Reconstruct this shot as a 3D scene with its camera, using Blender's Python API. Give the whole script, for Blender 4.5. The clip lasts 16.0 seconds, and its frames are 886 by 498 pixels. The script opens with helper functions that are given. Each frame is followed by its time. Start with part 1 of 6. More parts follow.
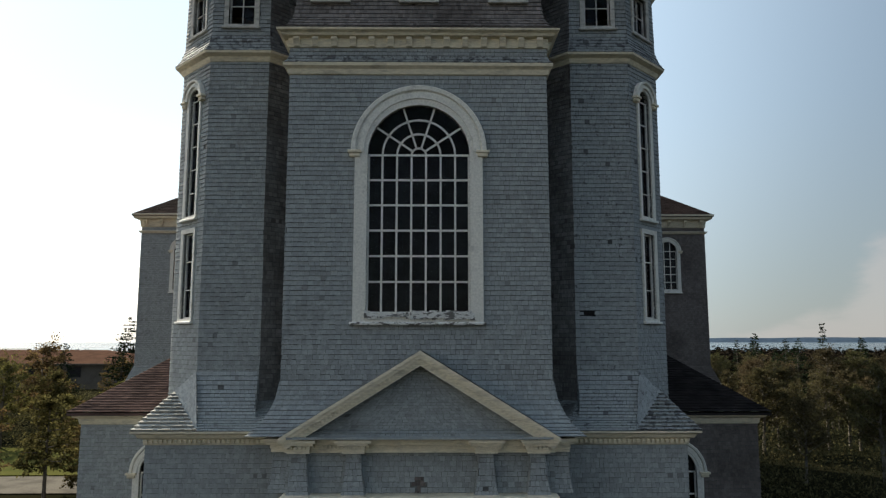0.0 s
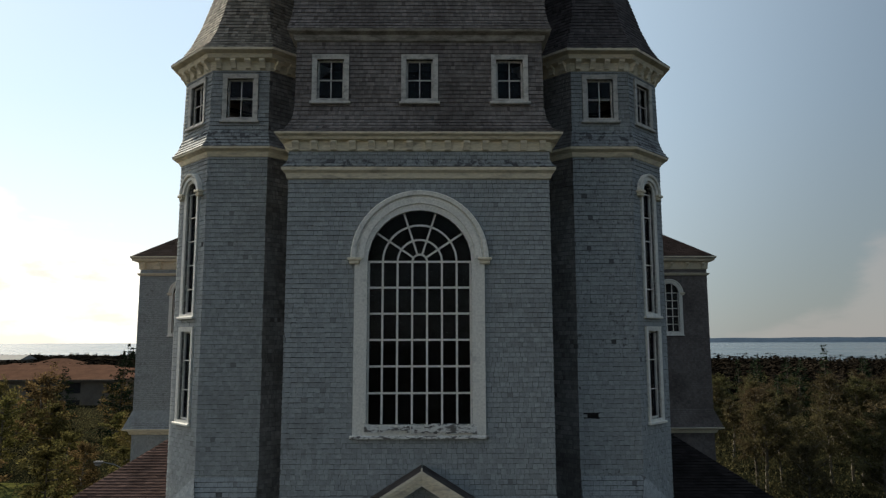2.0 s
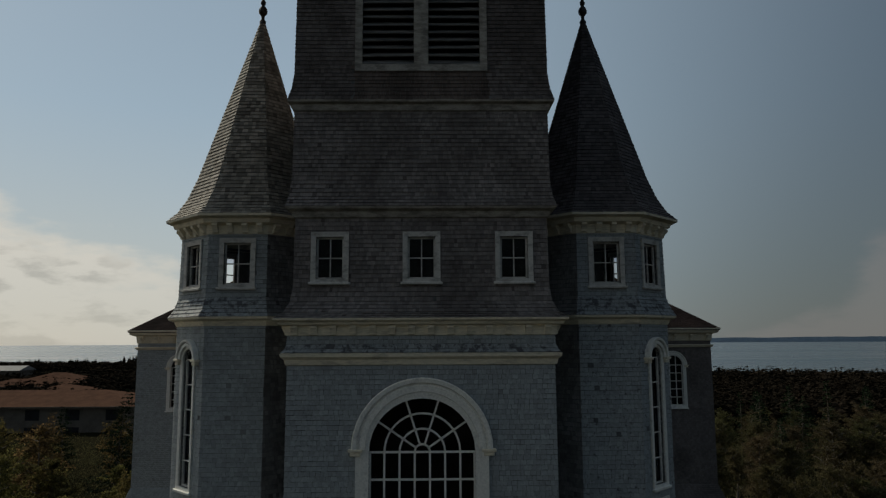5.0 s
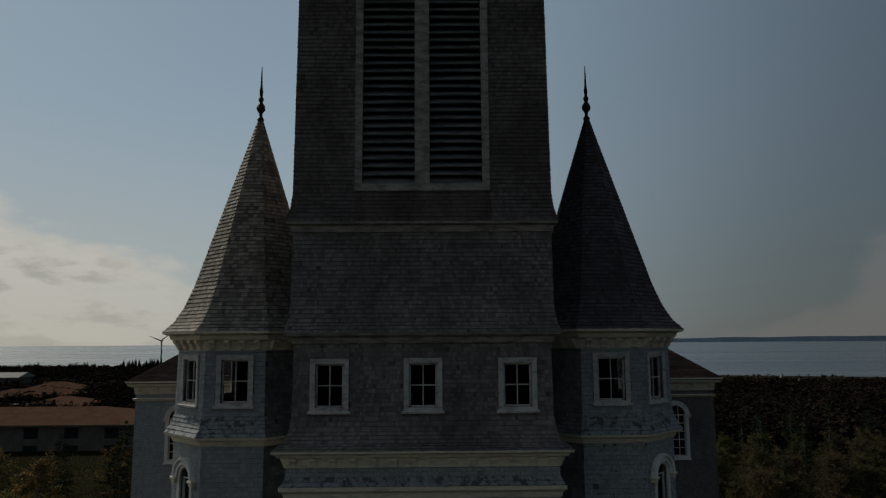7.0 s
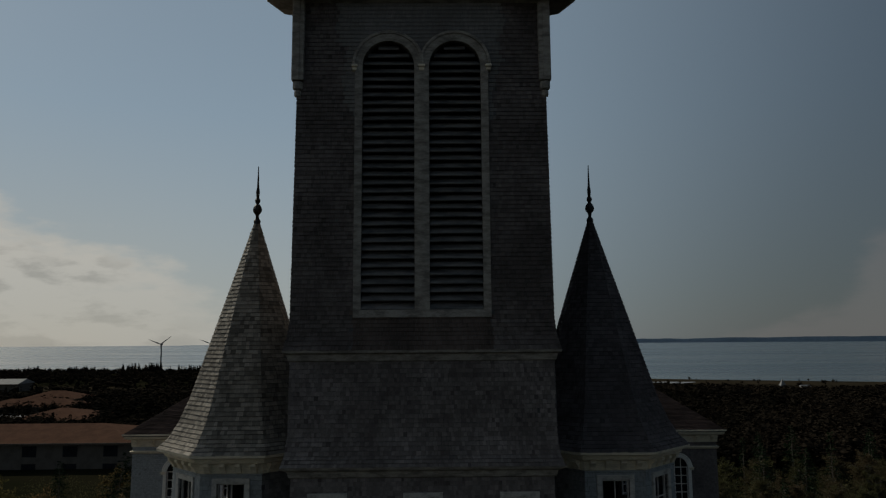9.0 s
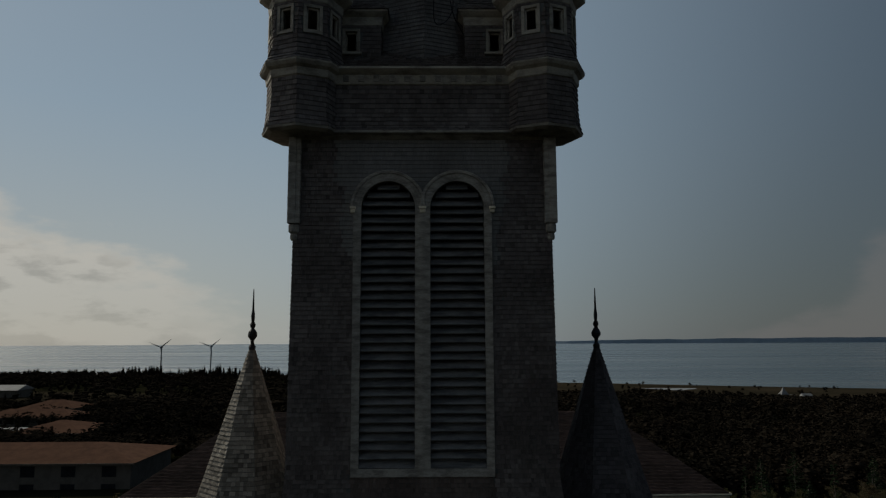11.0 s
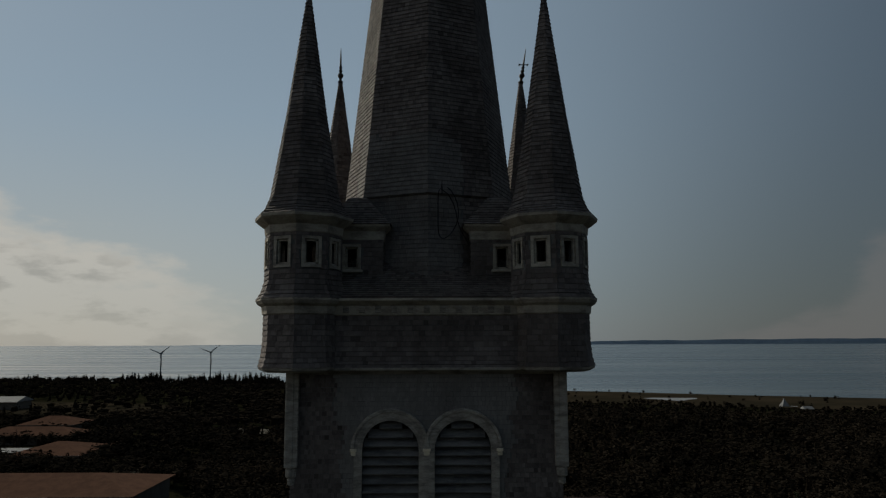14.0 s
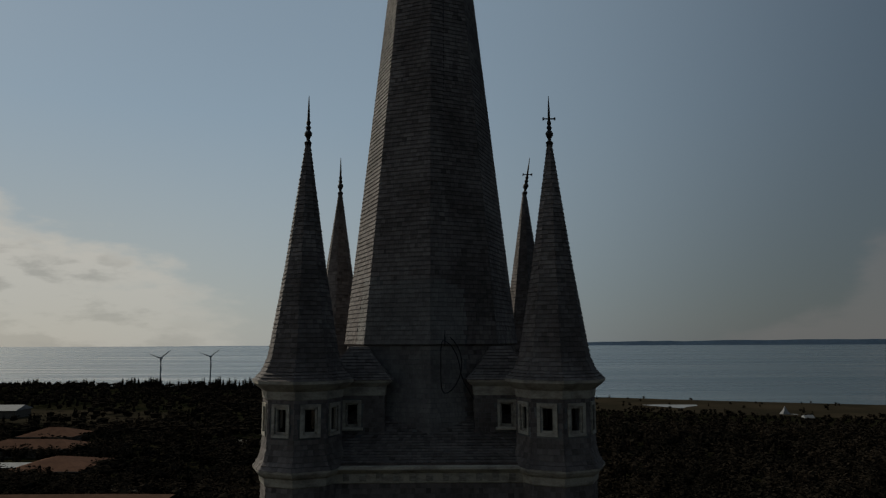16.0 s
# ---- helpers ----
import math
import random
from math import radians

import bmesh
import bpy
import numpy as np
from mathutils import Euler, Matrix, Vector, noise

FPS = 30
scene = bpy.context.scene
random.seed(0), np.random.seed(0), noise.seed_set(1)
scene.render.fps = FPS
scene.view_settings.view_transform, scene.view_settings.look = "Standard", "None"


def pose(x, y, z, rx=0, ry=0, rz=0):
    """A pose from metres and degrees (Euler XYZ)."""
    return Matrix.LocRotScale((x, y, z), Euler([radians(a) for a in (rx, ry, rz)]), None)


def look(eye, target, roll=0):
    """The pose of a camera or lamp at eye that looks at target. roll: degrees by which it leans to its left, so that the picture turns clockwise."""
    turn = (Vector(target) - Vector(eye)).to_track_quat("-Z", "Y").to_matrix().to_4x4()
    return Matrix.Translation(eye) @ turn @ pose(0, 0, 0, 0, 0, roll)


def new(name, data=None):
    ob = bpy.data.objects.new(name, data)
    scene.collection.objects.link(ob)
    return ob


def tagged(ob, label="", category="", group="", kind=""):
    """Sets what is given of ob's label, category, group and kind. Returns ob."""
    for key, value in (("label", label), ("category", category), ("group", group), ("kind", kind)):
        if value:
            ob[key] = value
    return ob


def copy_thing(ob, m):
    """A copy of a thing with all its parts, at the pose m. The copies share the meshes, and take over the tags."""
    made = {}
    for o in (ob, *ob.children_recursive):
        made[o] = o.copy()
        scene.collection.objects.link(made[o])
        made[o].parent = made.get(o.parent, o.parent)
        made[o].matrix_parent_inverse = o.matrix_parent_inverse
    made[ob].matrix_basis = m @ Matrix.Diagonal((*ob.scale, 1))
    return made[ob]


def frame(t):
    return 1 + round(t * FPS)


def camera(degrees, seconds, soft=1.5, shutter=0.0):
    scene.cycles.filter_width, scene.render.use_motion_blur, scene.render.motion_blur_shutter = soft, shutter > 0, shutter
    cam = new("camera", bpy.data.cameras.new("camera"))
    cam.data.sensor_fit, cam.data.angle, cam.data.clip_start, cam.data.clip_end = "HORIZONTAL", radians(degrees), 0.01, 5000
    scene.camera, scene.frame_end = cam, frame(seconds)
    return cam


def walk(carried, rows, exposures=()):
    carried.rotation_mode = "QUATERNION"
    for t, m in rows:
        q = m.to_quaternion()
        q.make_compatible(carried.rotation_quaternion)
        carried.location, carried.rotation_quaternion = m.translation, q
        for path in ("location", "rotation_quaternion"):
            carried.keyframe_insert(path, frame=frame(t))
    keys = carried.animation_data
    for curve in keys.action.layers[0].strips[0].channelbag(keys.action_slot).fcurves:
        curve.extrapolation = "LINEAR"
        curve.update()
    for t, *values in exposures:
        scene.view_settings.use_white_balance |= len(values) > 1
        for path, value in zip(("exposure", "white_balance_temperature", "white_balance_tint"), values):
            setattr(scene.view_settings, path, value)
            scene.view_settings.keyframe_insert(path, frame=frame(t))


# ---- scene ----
# ---------------------------------------------------------------- camera
cam = camera(64.5, 16.0, soft=1.25)
ROWS = [
    (0.0, 0.450, -17.861, 8.949, -0.65, 7.39, -0.01),
    (0.5, 0.442, -17.872, 9.639, -0.65, 7.40, 0.01),
    (1.0, 0.433, -17.883, 10.342, -0.65, 7.41, 0.04),
    (1.5, 0.424, -17.897, 11.044, -0.65, 7.41, 0.07),
    (2.0, 0.415, -17.914, 11.745, -0.64, 7.40, 0.10),
    (2.5, 0.405, -17.934, 12.466, -0.64, 7.40, 0.13),
    (3.0, 0.395, -17.956, 13.231, -0.64, 7.40, 0.16),
    (3.5, 0.385, -17.973, 14.041, -0.63, 7.41, 0.19),
    (4.0, 0.374, -17.987, 14.872, -0.63, 7.41, 0.22),
    (5.2, 0.342, -18.010, 16.856, -0.65, 7.39, 0.29),
    (6.5, 0.309, -18.021, 18.995, -0.68, 7.37, 0.35),
    (7.0, 0.303, -18.019, 19.794, -0.68, 7.36, 0.37),
    (7.5, 0.301, -18.013, 20.600, -0.69, 7.35, 0.38),
    (8.0, 0.302, -18.005, 21.414, -0.69, 7.34, 0.39),
    (8.5, 0.304, -17.994, 22.241, -0.69, 7.34, 0.40),
    (9.0, 0.307, -17.975, 23.096, -0.69, 7.35, 0.39),
    (9.5, 0.309, -17.945, 23.991, -0.69, 7.36, 0.38),
    (10.7, 0.306, -17.782, 26.377, -0.67, 7.32, 0.27),
    (12.0, 0.278, -17.624, 29.080, -0.66, 7.27, 0.18),
    (12.5, 0.262, -17.606, 30.045, -0.66, 7.27, 0.18),
    (13.0, 0.243, -17.598, 31.027, -0.66, 7.28, 0.18),
    (13.5, 0.222, -17.594, 32.028, -0.66, 7.29, 0.18),
    (14.0, 0.200, -17.582, 33.038, -0.67, 7.29, 0.19),
    (14.5, 0.179, -17.567, 34.045, -0.67, 7.29, 0.20),
    (15.0, 0.161, -17.553, 35.047, -0.67, 7.29, 0.20),
    (15.5, 0.148, -17.545, 36.052, -0.67, 7.30, 0.20),
    (16.0, 0.138, -17.546, 37.065, -0.67, 7.31, 0.20),
]
walk(cam, [(t, pose(x, y, z, 90 + pitch, lean, yaw)) for t, x, y, z, yaw, pitch, lean in ROWS],
     exposures=[(0.0, 0.78, 6950, 7), (1.5, 0.58, 7000, 7), (2.5, 0.14, 7000, 7), (3.5, -0.36, 6900, 6), (4.2, -0.58, 6850, 5), (6.3, -1.00, 6800, 5), (9.0, -1.22, 6700, 5), (12.0, -1.18, 6700, 5), (16.0, -1.13, 6700, 5)])

# ---------------------------------------------------------------- world and sun
SUN_AZ, SUN_EL = -45.0, 32.0
world = bpy.data.worlds.new("sky")
scene.world = world
world.use_nodes = True
wn, wl = world.node_tree.nodes, world.node_tree.links
wn.clear()
w_out, w_bg, w_sky = wn.new("ShaderNodeOutputWorld"), wn.new("ShaderNodeBackground"), wn.new("ShaderNodeTexSky")
w_sky.sky_type, w_sky.sun_disc = "NISHITA", False
w_sky.sun_elevation, w_sky.sun_rotation = radians(SUN_EL), radians(SUN_AZ % 360)
w_sky.air_density, w_sky.dust_density, w_sky.ozone_density = 1.0, 0.2, 1.3
w_bg.inputs["Strength"].default_value = 0.096


def sky_node(kind, **values):
    node = wn.new(kind)
    for key, val in values.items():
        node.inputs[key.replace("_", " ")].default_value = val
    return node


def sky_math(op, p, q):
    node = wn.new("ShaderNodeMath")
    node.operation = op
    for k, v in enumerate((p, q)):
        if isinstance(v, (int, float)):
            node.inputs[k].default_value = v
        else:
            wl.new(v, node.inputs[k])
    return node.outputs[0]


_az, _el = radians(SUN_AZ), radians(SUN_EL)
SUN_WAY = Vector((math.sin(_az) * math.cos(_el), math.cos(_az) * math.cos(_el), math.sin(_el)))
w_co, w_sep = wn.new("ShaderNodeTexCoord"), wn.new("ShaderNodeSeparateXYZ")
wl.new(w_co.outputs["Generated"], w_sep.inputs[0])
sky_x, sky_z = w_sep.outputs[0], w_sep.outputs[2]
# haze: thick at the horizon, brighter on the sun's side
w_dot = wn.new("ShaderNodeVectorMath")
w_dot.operation = "DOT_PRODUCT"
w_dot.inputs[1].default_value = SUN_WAY
wl.new(w_co.outputs["Generated"], w_dot.inputs[0])
w_half = sky_math("MULTIPLY", sky_math("ADD", w_dot.outputs["Value"], 1.0), 0.5)
w_glow = sky_node("ShaderNodeMapRange", From_Min=0.61, From_Max=0.93, To_Min=0.35, To_Max=1.46)
w_glow.interpolation_type = "SMOOTHSTEP"
wl.new(w_half, w_glow.inputs["Value"])
w_back = sky_node("ShaderNodeMapRange", From_Min=0.05, From_Max=0.60, To_Min=0.45, To_Max=1.0)
wl.new(w_half, w_back.inputs["Value"])
w_side = sky_math("MULTIPLY", w_glow.outputs[0], w_back.outputs[0])
w_zf = sky_node("ShaderNodeMapRange", From_Min=0.02, From_Max=0.30, To_Min=1.0, To_Max=0.0)
wl.new(sky_z, w_zf.inputs["Value"])
w_xf = sky_node("ShaderNodeMapRange", From_Min=-0.45, From_Max=0.15, To_Min=1.0, To_Max=0.30)
wl.new(sky_x, w_xf.inputs["Value"])
w_tint = wn.new("ShaderNodeMixRGB")
w_tint.inputs[1].default_value, w_tint.inputs[2].default_value = (4.60, 5.80, 7.10, 1), (5.85, 5.80, 5.60, 1)
wl.new(sky_math("MULTIPLY", w_zf.outputs[0], w_xf.outputs[0]), w_tint.inputs[0])
w_grey = wn.new("ShaderNodeVectorMath")
w_grey.operation = "SCALE"
wl.new(w_tint.outputs[0], w_grey.inputs[0])
wl.new(w_side, w_grey.inputs["Scale"])
w_vz = sky_node("ShaderNodeMapRange", From_Min=-0.02, From_Max=0.46, To_Min=0.90, To_Max=0.56)
w_vz.interpolation_type = "SMOOTHSTEP"
wl.new(sky_z, w_vz.inputs["Value"])
w_veil = wn.new("ShaderNodeMixRGB")
wl.new(w_vz.outputs[0], w_veil.inputs[0])
wl.new(w_sky.outputs[0], w_veil.inputs[1])
wl.new(w_grey.outputs[0], w_veil.inputs[2])
# a bank of cumulus low over the sea, bright along its top, grey folds inside
w_map = sky_node("ShaderNodeMapping", Scale=(1.0, 1.0, 2.8), Location=(0.47, 0.0, 0.07))
wl.new(w_co.outputs["Generated"], w_map.inputs["Vector"])
w_n1 = sky_node("ShaderNodeTexNoise", Scale=6.5, Detail=9.0, Roughness=0.55)
w_n2 = sky_node("ShaderNodeTexNoise", Scale=11.5, Detail=8.0, Roughness=0.55)
for node in (w_n1, w_n2):
    wl.new(w_map.outputs[0], node.inputs["Vector"])
edge = sky_math("MULTIPLY", sky_math("ADD", sky_math("MULTIPLY", sky_x, -1.0), -0.215), 0.62)
lump = sky_math("MULTIPLY", sky_math("ADD", w_n1.outputs["Fac"], -0.5), 0.26)
depth = sky_math("ADD", sky_math("SUBTRACT", edge, sky_z), lump)
w_cov = sky_node("ShaderNodeMapRange", From_Min=-0.012, From_Max=0.045)
w_cov.interpolation_type = "SMOOTHSTEP"
wl.new(depth, w_cov.inputs["Value"])
w_low = sky_node("ShaderNodeMapRange", From_Min=0.0, From_Max=0.11, To_Min=0.45, To_Max=1.0)
wl.new(sky_z, w_low.inputs["Value"])
w_fold = sky_node("ShaderNodeMapRange", From_Min=0.47, From_Max=0.62, To_Min=0.0, To_Max=0.36)
w_fold.interpolation_type = "SMOOTHSTEP"
wl.new(w_n2.outputs["Fac"], w_fold.inputs["Value"])
w_in = sky_node("ShaderNodeMapRange", From_Min=0.02, From_Max=0.07)
wl.new(depth, w_in.inputs["Value"])
w_shape = sky_math("SUBTRACT", 1.10, sky_math("MULTIPLY", w_fold.outputs[0], w_in.outputs[0]))
w_cloud = wn.new("ShaderNodeVectorMath")
w_cloud.operation = "SCALE"
w_cloud.inputs[0].default_value = (10.4, 9.8, 9.2)
wl.new(w_shape, w_cloud.inputs["Scale"])
w_mix = wn.new("ShaderNodeMixRGB")
wl.new(sky_math("MULTIPLY", sky_math("MULTIPLY", w_cov.outputs[0], w_low.outputs[0]), 0.78), w_mix.inputs[0])
wl.new(w_veil.outputs[0], w_mix.inputs[1])
wl.new(w_cloud.outputs[0], w_mix.inputs[2])
# a thin pinkish bank on the far side
w_px = sky_node("ShaderNodeMapRange", From_Min=0.40, From_Max=0.56, To_Min=0.0, To_Max=0.14)
wl.new(sky_x, w_px.inputs["Value"])
w_pc = sky_node("ShaderNodeMapRange", From_Min=0.0, From_Max=0.05, To_Min=0.0, To_Max=0.32)
w_pc.interpolation_type = "SMOOTHSTEP"
wl.new(sky_math("ADD", sky_math("SUBTRACT", w_px.outputs[0], sky_z), sky_math("MULTIPLY", lump, 0.7)), w_pc.inputs["Value"])
w_pink = wn.new("ShaderNodeMixRGB")
w_pink.inputs[2].default_value = (4.3, 3.9, 4.0, 1)
wl.new(w_pc.outputs[0], w_pink.inputs[0])
wl.new(w_mix.outputs[0], w_pink.inputs[1])
wl.new(w_pink.outputs[0], w_bg.inputs["Color"])
wl.new(w_bg.outputs[0], w_out.inputs["Surface"])
sun = new("sun", bpy.data.lights.new("sun", "SUN"))
sun.data.energy, sun.data.angle, sun.data.color = 5.0, radians(1.0), (1.0, 0.93, 0.82)
sun.matrix_world = look(SUN_WAY * 200, (0, 0, 0))

# ---------------------------------------------------------------- materials


def surface(name, colour, alt, rough=0.85, big=0.6, fine=25.0, lo=0.45, hi=0.6, spread=0.25, each="island", relief=0.25, metal=0.0, streak=(1, 1, 1), spec=0.15, grain=0.12, odd=0.0, thin=0.0):
    """colour worn to alt in patches (big: patches a metre), a fine grain, and each piece a little lighter or darker."""
    m = bpy.data.materials.new(name)
    m.use_nodes = True
    n, l = m.node_tree.nodes, m.node_tree.links
    b = n["Principled BSDF"]
    b.inputs["Roughness"].default_value, b.inputs["Metallic"].default_value = rough, metal
    b.inputs["Specular IOR Level"].default_value = spec
    co, mp = n.new("ShaderNodeTexCoord"), n.new("ShaderNodeMapping")
    geo = n.new("ShaderNodeNewGeometry")
    mp.inputs["Scale"].default_value = streak
    l.new(geo.outputs["Position"], mp.inputs["Vector"])
    nb, nf = n.new("ShaderNodeTexNoise"), n.new("ShaderNodeTexNoise")
    nb.inputs["Scale"].default_value, nb.inputs["Detail"].default_value, nb.inputs["Roughness"].default_value = big, 8.0, 0.65
    nf.inputs["Scale"].default_value, nf.inputs["Detail"].default_value = fine, 4.0
    l.new(mp.outputs[0], nb.inputs["Vector"])
    l.new(mp.outputs[0], nf.inputs["Vector"])
    ramp, mix = n.new("ShaderNodeValToRGB"), n.new("ShaderNodeMixRGB")
    ramp.color_ramp.elements[0].position, ramp.color_ramp.elements[1].position = lo, hi
    l.new(nb.outputs["Fac"], ramp.inputs["Fac"])
    shade = ramp.outputs[0]
    mix.inputs[1].default_value, mix.inputs[2].default_value = (*colour, 1), (*alt, 1)
    if each == "object":
        info = n.new("ShaderNodeObjectInfo")
        rnd = info.outputs["Random"]
    else:
        rnd = geo.outputs["Random Per Island"]
    if odd:
        mul9, frac, less, most = (n.new("ShaderNodeMath") for _ in range(4))
        mul9.operation, frac.operation, less.operation, most.operation = "MULTIPLY", "FRACT", "LESS_THAN", "MAXIMUM"
        mul9.inputs[1].default_value, less.inputs[1].default_value = 37.7, odd
        l.new(rnd, mul9.inputs[0])
        l.new(mul9.outputs[0], frac.inputs[0])
        l.new(frac.outputs[0], less.inputs[0])
        l.new(less.outputs[0], most.inputs[0])
        l.new(shade, most.inputs[1])
        shade = most.outputs[0]
    l.new(shade, mix.inputs[0])
    m1, m2 = n.new("ShaderNodeMapRange"), n.new("ShaderNodeMapRange")
    m1.inputs["To Min"].default_value, m1.inputs["To Max"].default_value = 1 - spread, 1 + spread
    m2.inputs["From Min"].default_value, m2.inputs["From Max"].default_value = 0.3, 0.7
    m2.inputs["To Min"].default_value, m2.inputs["To Max"].default_value = 1 - grain, 1 + grain
    l.new(rnd, m1.inputs["Value"])
    l.new(nf.outputs["Fac"], m2.inputs["Value"])
    mul, vm = n.new("ShaderNodeMath"), n.new("ShaderNodeVectorMath")
    mul.operation, vm.operation = "MULTIPLY", "SCALE"
    l.new(m1.outputs[0], mul.inputs[0])
    l.new(m2.outputs[0], mul.inputs[1])
    l.new(mix.outputs[0], vm.inputs[0])
    l.new(mul.outputs[0], vm.inputs["Scale"])
    l.new(vm.outputs[0], b.inputs["Base Color"])
    if relief:
        bump = n.new("ShaderNodeBump")
        bump.inputs["Strength"].default_value, bump.inputs["Distance"].default_value = relief, 0.02
        l.new(nf.outputs["Fac"], bump.inputs["Height"])
        l.new(bump.outputs[0], b.inputs["Normal"])
    if thin:
        tl, mx = n.new("ShaderNodeBsdfTranslucent"), n.new("ShaderNodeMixShader")
        mx.inputs[0].default_value = thin
        hue, tree = n.new("ShaderNodeHueSaturation"), n.new("ShaderNodeObjectInfo")
        shift = n.new("ShaderNodeMapRange")
        shift.inputs["To Min"].default_value, shift.inputs["To Max"].default_value = 0.462, 0.525
        l.new(tree.outputs["Random"], shift.inputs["Value"])
        l.new(shift.outputs[0], hue.inputs["Hue"])
        l.new(vm.outputs[0], hue.inputs["Color"])
        l.new(hue.outputs[0], b.inputs["Base Color"])
        l.new(hue.outputs[0], tl.inputs["Color"])
        l.new(b.outputs[0], mx.inputs[1])
        l.new(tl.outputs[0], mx.inputs[2])
        l.new(mx.outputs[0], n["Material Output"].inputs["Surface"])
    return m


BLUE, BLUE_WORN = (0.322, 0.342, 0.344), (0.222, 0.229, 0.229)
GREY, GREY_DARK = (0.226, 0.200, 0.188), (0.124, 0.107, 0.100)
M_BLUE = surface("painted_shingle", BLUE, BLUE_WORN, 0.8, 0.45, 14, 0.54, 0.74, 0.12, relief=0.1, odd=0.006)
M_BLUE_ONE = surface("painted_shingle_single", BLUE, BLUE_WORN, 0.8, 0.45, 14, 0.54, 0.74, 0.10, relief=0.1, odd=0.006, each="object")
M_GREY = surface("weathered_shingle", GREY, GREY_DARK, 0.85, 0.5, 14, 0.42, 0.62, 0.27, relief=0.12, odd=0.05)
M_OLDSH = surface("darkened_shingle", (0.165, 0.142, 0.132), (0.092, 0.077, 0.071), 0.85, 0.5, 14, 0.42, 0.62, 0.27, relief=0.12, odd=0.05)
M_SIDE = surface("weathered_shaded_side_shingle", (0.190, 0.165, 0.155), (0.120, 0.104, 0.096), 0.85, 0.5, 14, 0.45, 0.65, 0.16, relief=0.12)
M_CHIP = surface("flaking_painted_shingle", BLUE, (0.13, 0.13, 0.135), 0.8, 8.0, 14, 0.59, 0.64, 0.11, relief=0.1, odd=0.008)
M_FLAKE = surface("blistered_painted_shingle", (0.300, 0.318, 0.320), (0.115, 0.115, 0.122), 0.8, 6.5, 14, 0.51, 0.60, 0.14, relief=0.15, odd=0.03)
M_RECESS = surface("weathered_recess_shade_shingle", (0.222, 0.214, 0.207), (0.140, 0.130, 0.122), 0.85, 0.9, 14, 0.42, 0.62, 0.22, relief=0.12, odd=0.03)
M_WORN_SUNLIT = surface("worn_sunlit_shingle", (0.47, 0.455, 0.415), (0.30, 0.29, 0.265), 0.8, 2.0, 16, 0.45, 0.66, 0.15, relief=0.15)
M_PEEL = surface("peeling_white", (0.74, 0.73, 0.70), (0.17, 0.16, 0.15), 0.7, 7.0, 30, 0.50, 0.55, 0.05, streak=(0.6, 1, 2))
M_ROOF_PALER = surface("paler_roof_shingle", (0.275, 0.245, 0.205), (0.165, 0.145, 0.120), 0.85, 0.7, 14, 0.42, 0.62, 0.42, relief=0.2, odd=0.08)
M_ROOF_DARKER = surface("darker_roof_shingle", (0.120, 0.103, 0.102), (0.075, 0.064, 0.064), 0.85, 0.7, 14, 0.42, 0.62, 0.30, relief=0.15, odd=0.05)
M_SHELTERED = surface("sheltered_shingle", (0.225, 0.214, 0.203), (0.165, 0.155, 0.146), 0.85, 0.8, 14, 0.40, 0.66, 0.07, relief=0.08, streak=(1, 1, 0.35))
M_RENEWED = surface("renewed_shingle", (0.190, 0.176, 0.166), (0.125, 0.113, 0.106), 0.85, 0.9, 14, 0.42, 0.64, 0.14, relief=0.1)
M_STAINED = surface("stained_shingle", (0.135, 0.105, 0.090), (0.075, 0.058, 0.050), 0.85, 1.6, 14, 0.40, 0.62, 0.22, relief=0.12, streak=(1, 1, 0.2))
M_FRAME = surface("worn_white_frame", (0.58, 0.555, 0.51), (0.32, 0.30, 0.275), 0.75, 3.0, 18, 0.48, 0.66, 0.06, streak=(1, 1, 2))
M_TRANSEPT_ROOF = surface("dark_brown_shingle", (0.060, 0.042, 0.037), (0.038, 0.028, 0.025), 0.95, 0.8, 40, 0.42, 0.6, 0.22, spec=0.02)
# black of bare felt, and of the shade put on the right aisle roof
M_FELT_SHADE = surface("black_felt_and_roof_shade", (0.028, 0.024, 0.024), (0.018, 0.016, 0.016), 0.95, 0.8, 30, spec=0.02)
M_BASE = surface("sheathing", (0.135, 0.135, 0.132), (0.09, 0.09, 0.088), 0.9, 1.2, 12)
M_TRIM = surface("cream_trim", (0.80, 0.715, 0.555), (0.50, 0.44, 0.345), 0.7, 3.0, 14, 0.52, 0.72, 0.06, streak=(0.5, 0.5, 2.0))
M_WHITE = surface("white_trim", (0.80, 0.775, 0.71), (0.46, 0.45, 0.42), 0.6, 2.5, 18, 0.56, 0.78, 0.05)
M_OLD = surface("worn_board", (0.40, 0.37, 0.325), (0.195, 0.178, 0.158), 0.85, 2.2, 16, 0.42, 0.62, 0.15, streak=(1, 1, 3))
M_LOUVRE = surface("louvre_board", (0.17, 0.165, 0.16), (0.09, 0.09, 0.09), 0.85, 2.0, 20, 0.45, 0.6, 0.2, streak=(0.6, 1, 3))
M_BROWN = surface("asphalt_shingle", (0.118, 0.076, 0.066), (0.072, 0.048, 0.042), 0.95, 0.8, 40, 0.42, 0.6, 0.22, spec=0.02)
M_RUST = surface("apron_boards", (0.11, 0.085, 0.075), (0.06, 0.05, 0.045), 0.9, 1.5, 20, 0.4, 0.6, 0.1)
M_DARK = surface("dark_iron", (0.04, 0.04, 0.045), (0.03, 0.025, 0.02), 0.6, 4, 40, metal=0.4)
# the dimness of closed rooms is put into this dark brown
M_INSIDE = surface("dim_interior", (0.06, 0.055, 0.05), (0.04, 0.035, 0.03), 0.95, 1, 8)
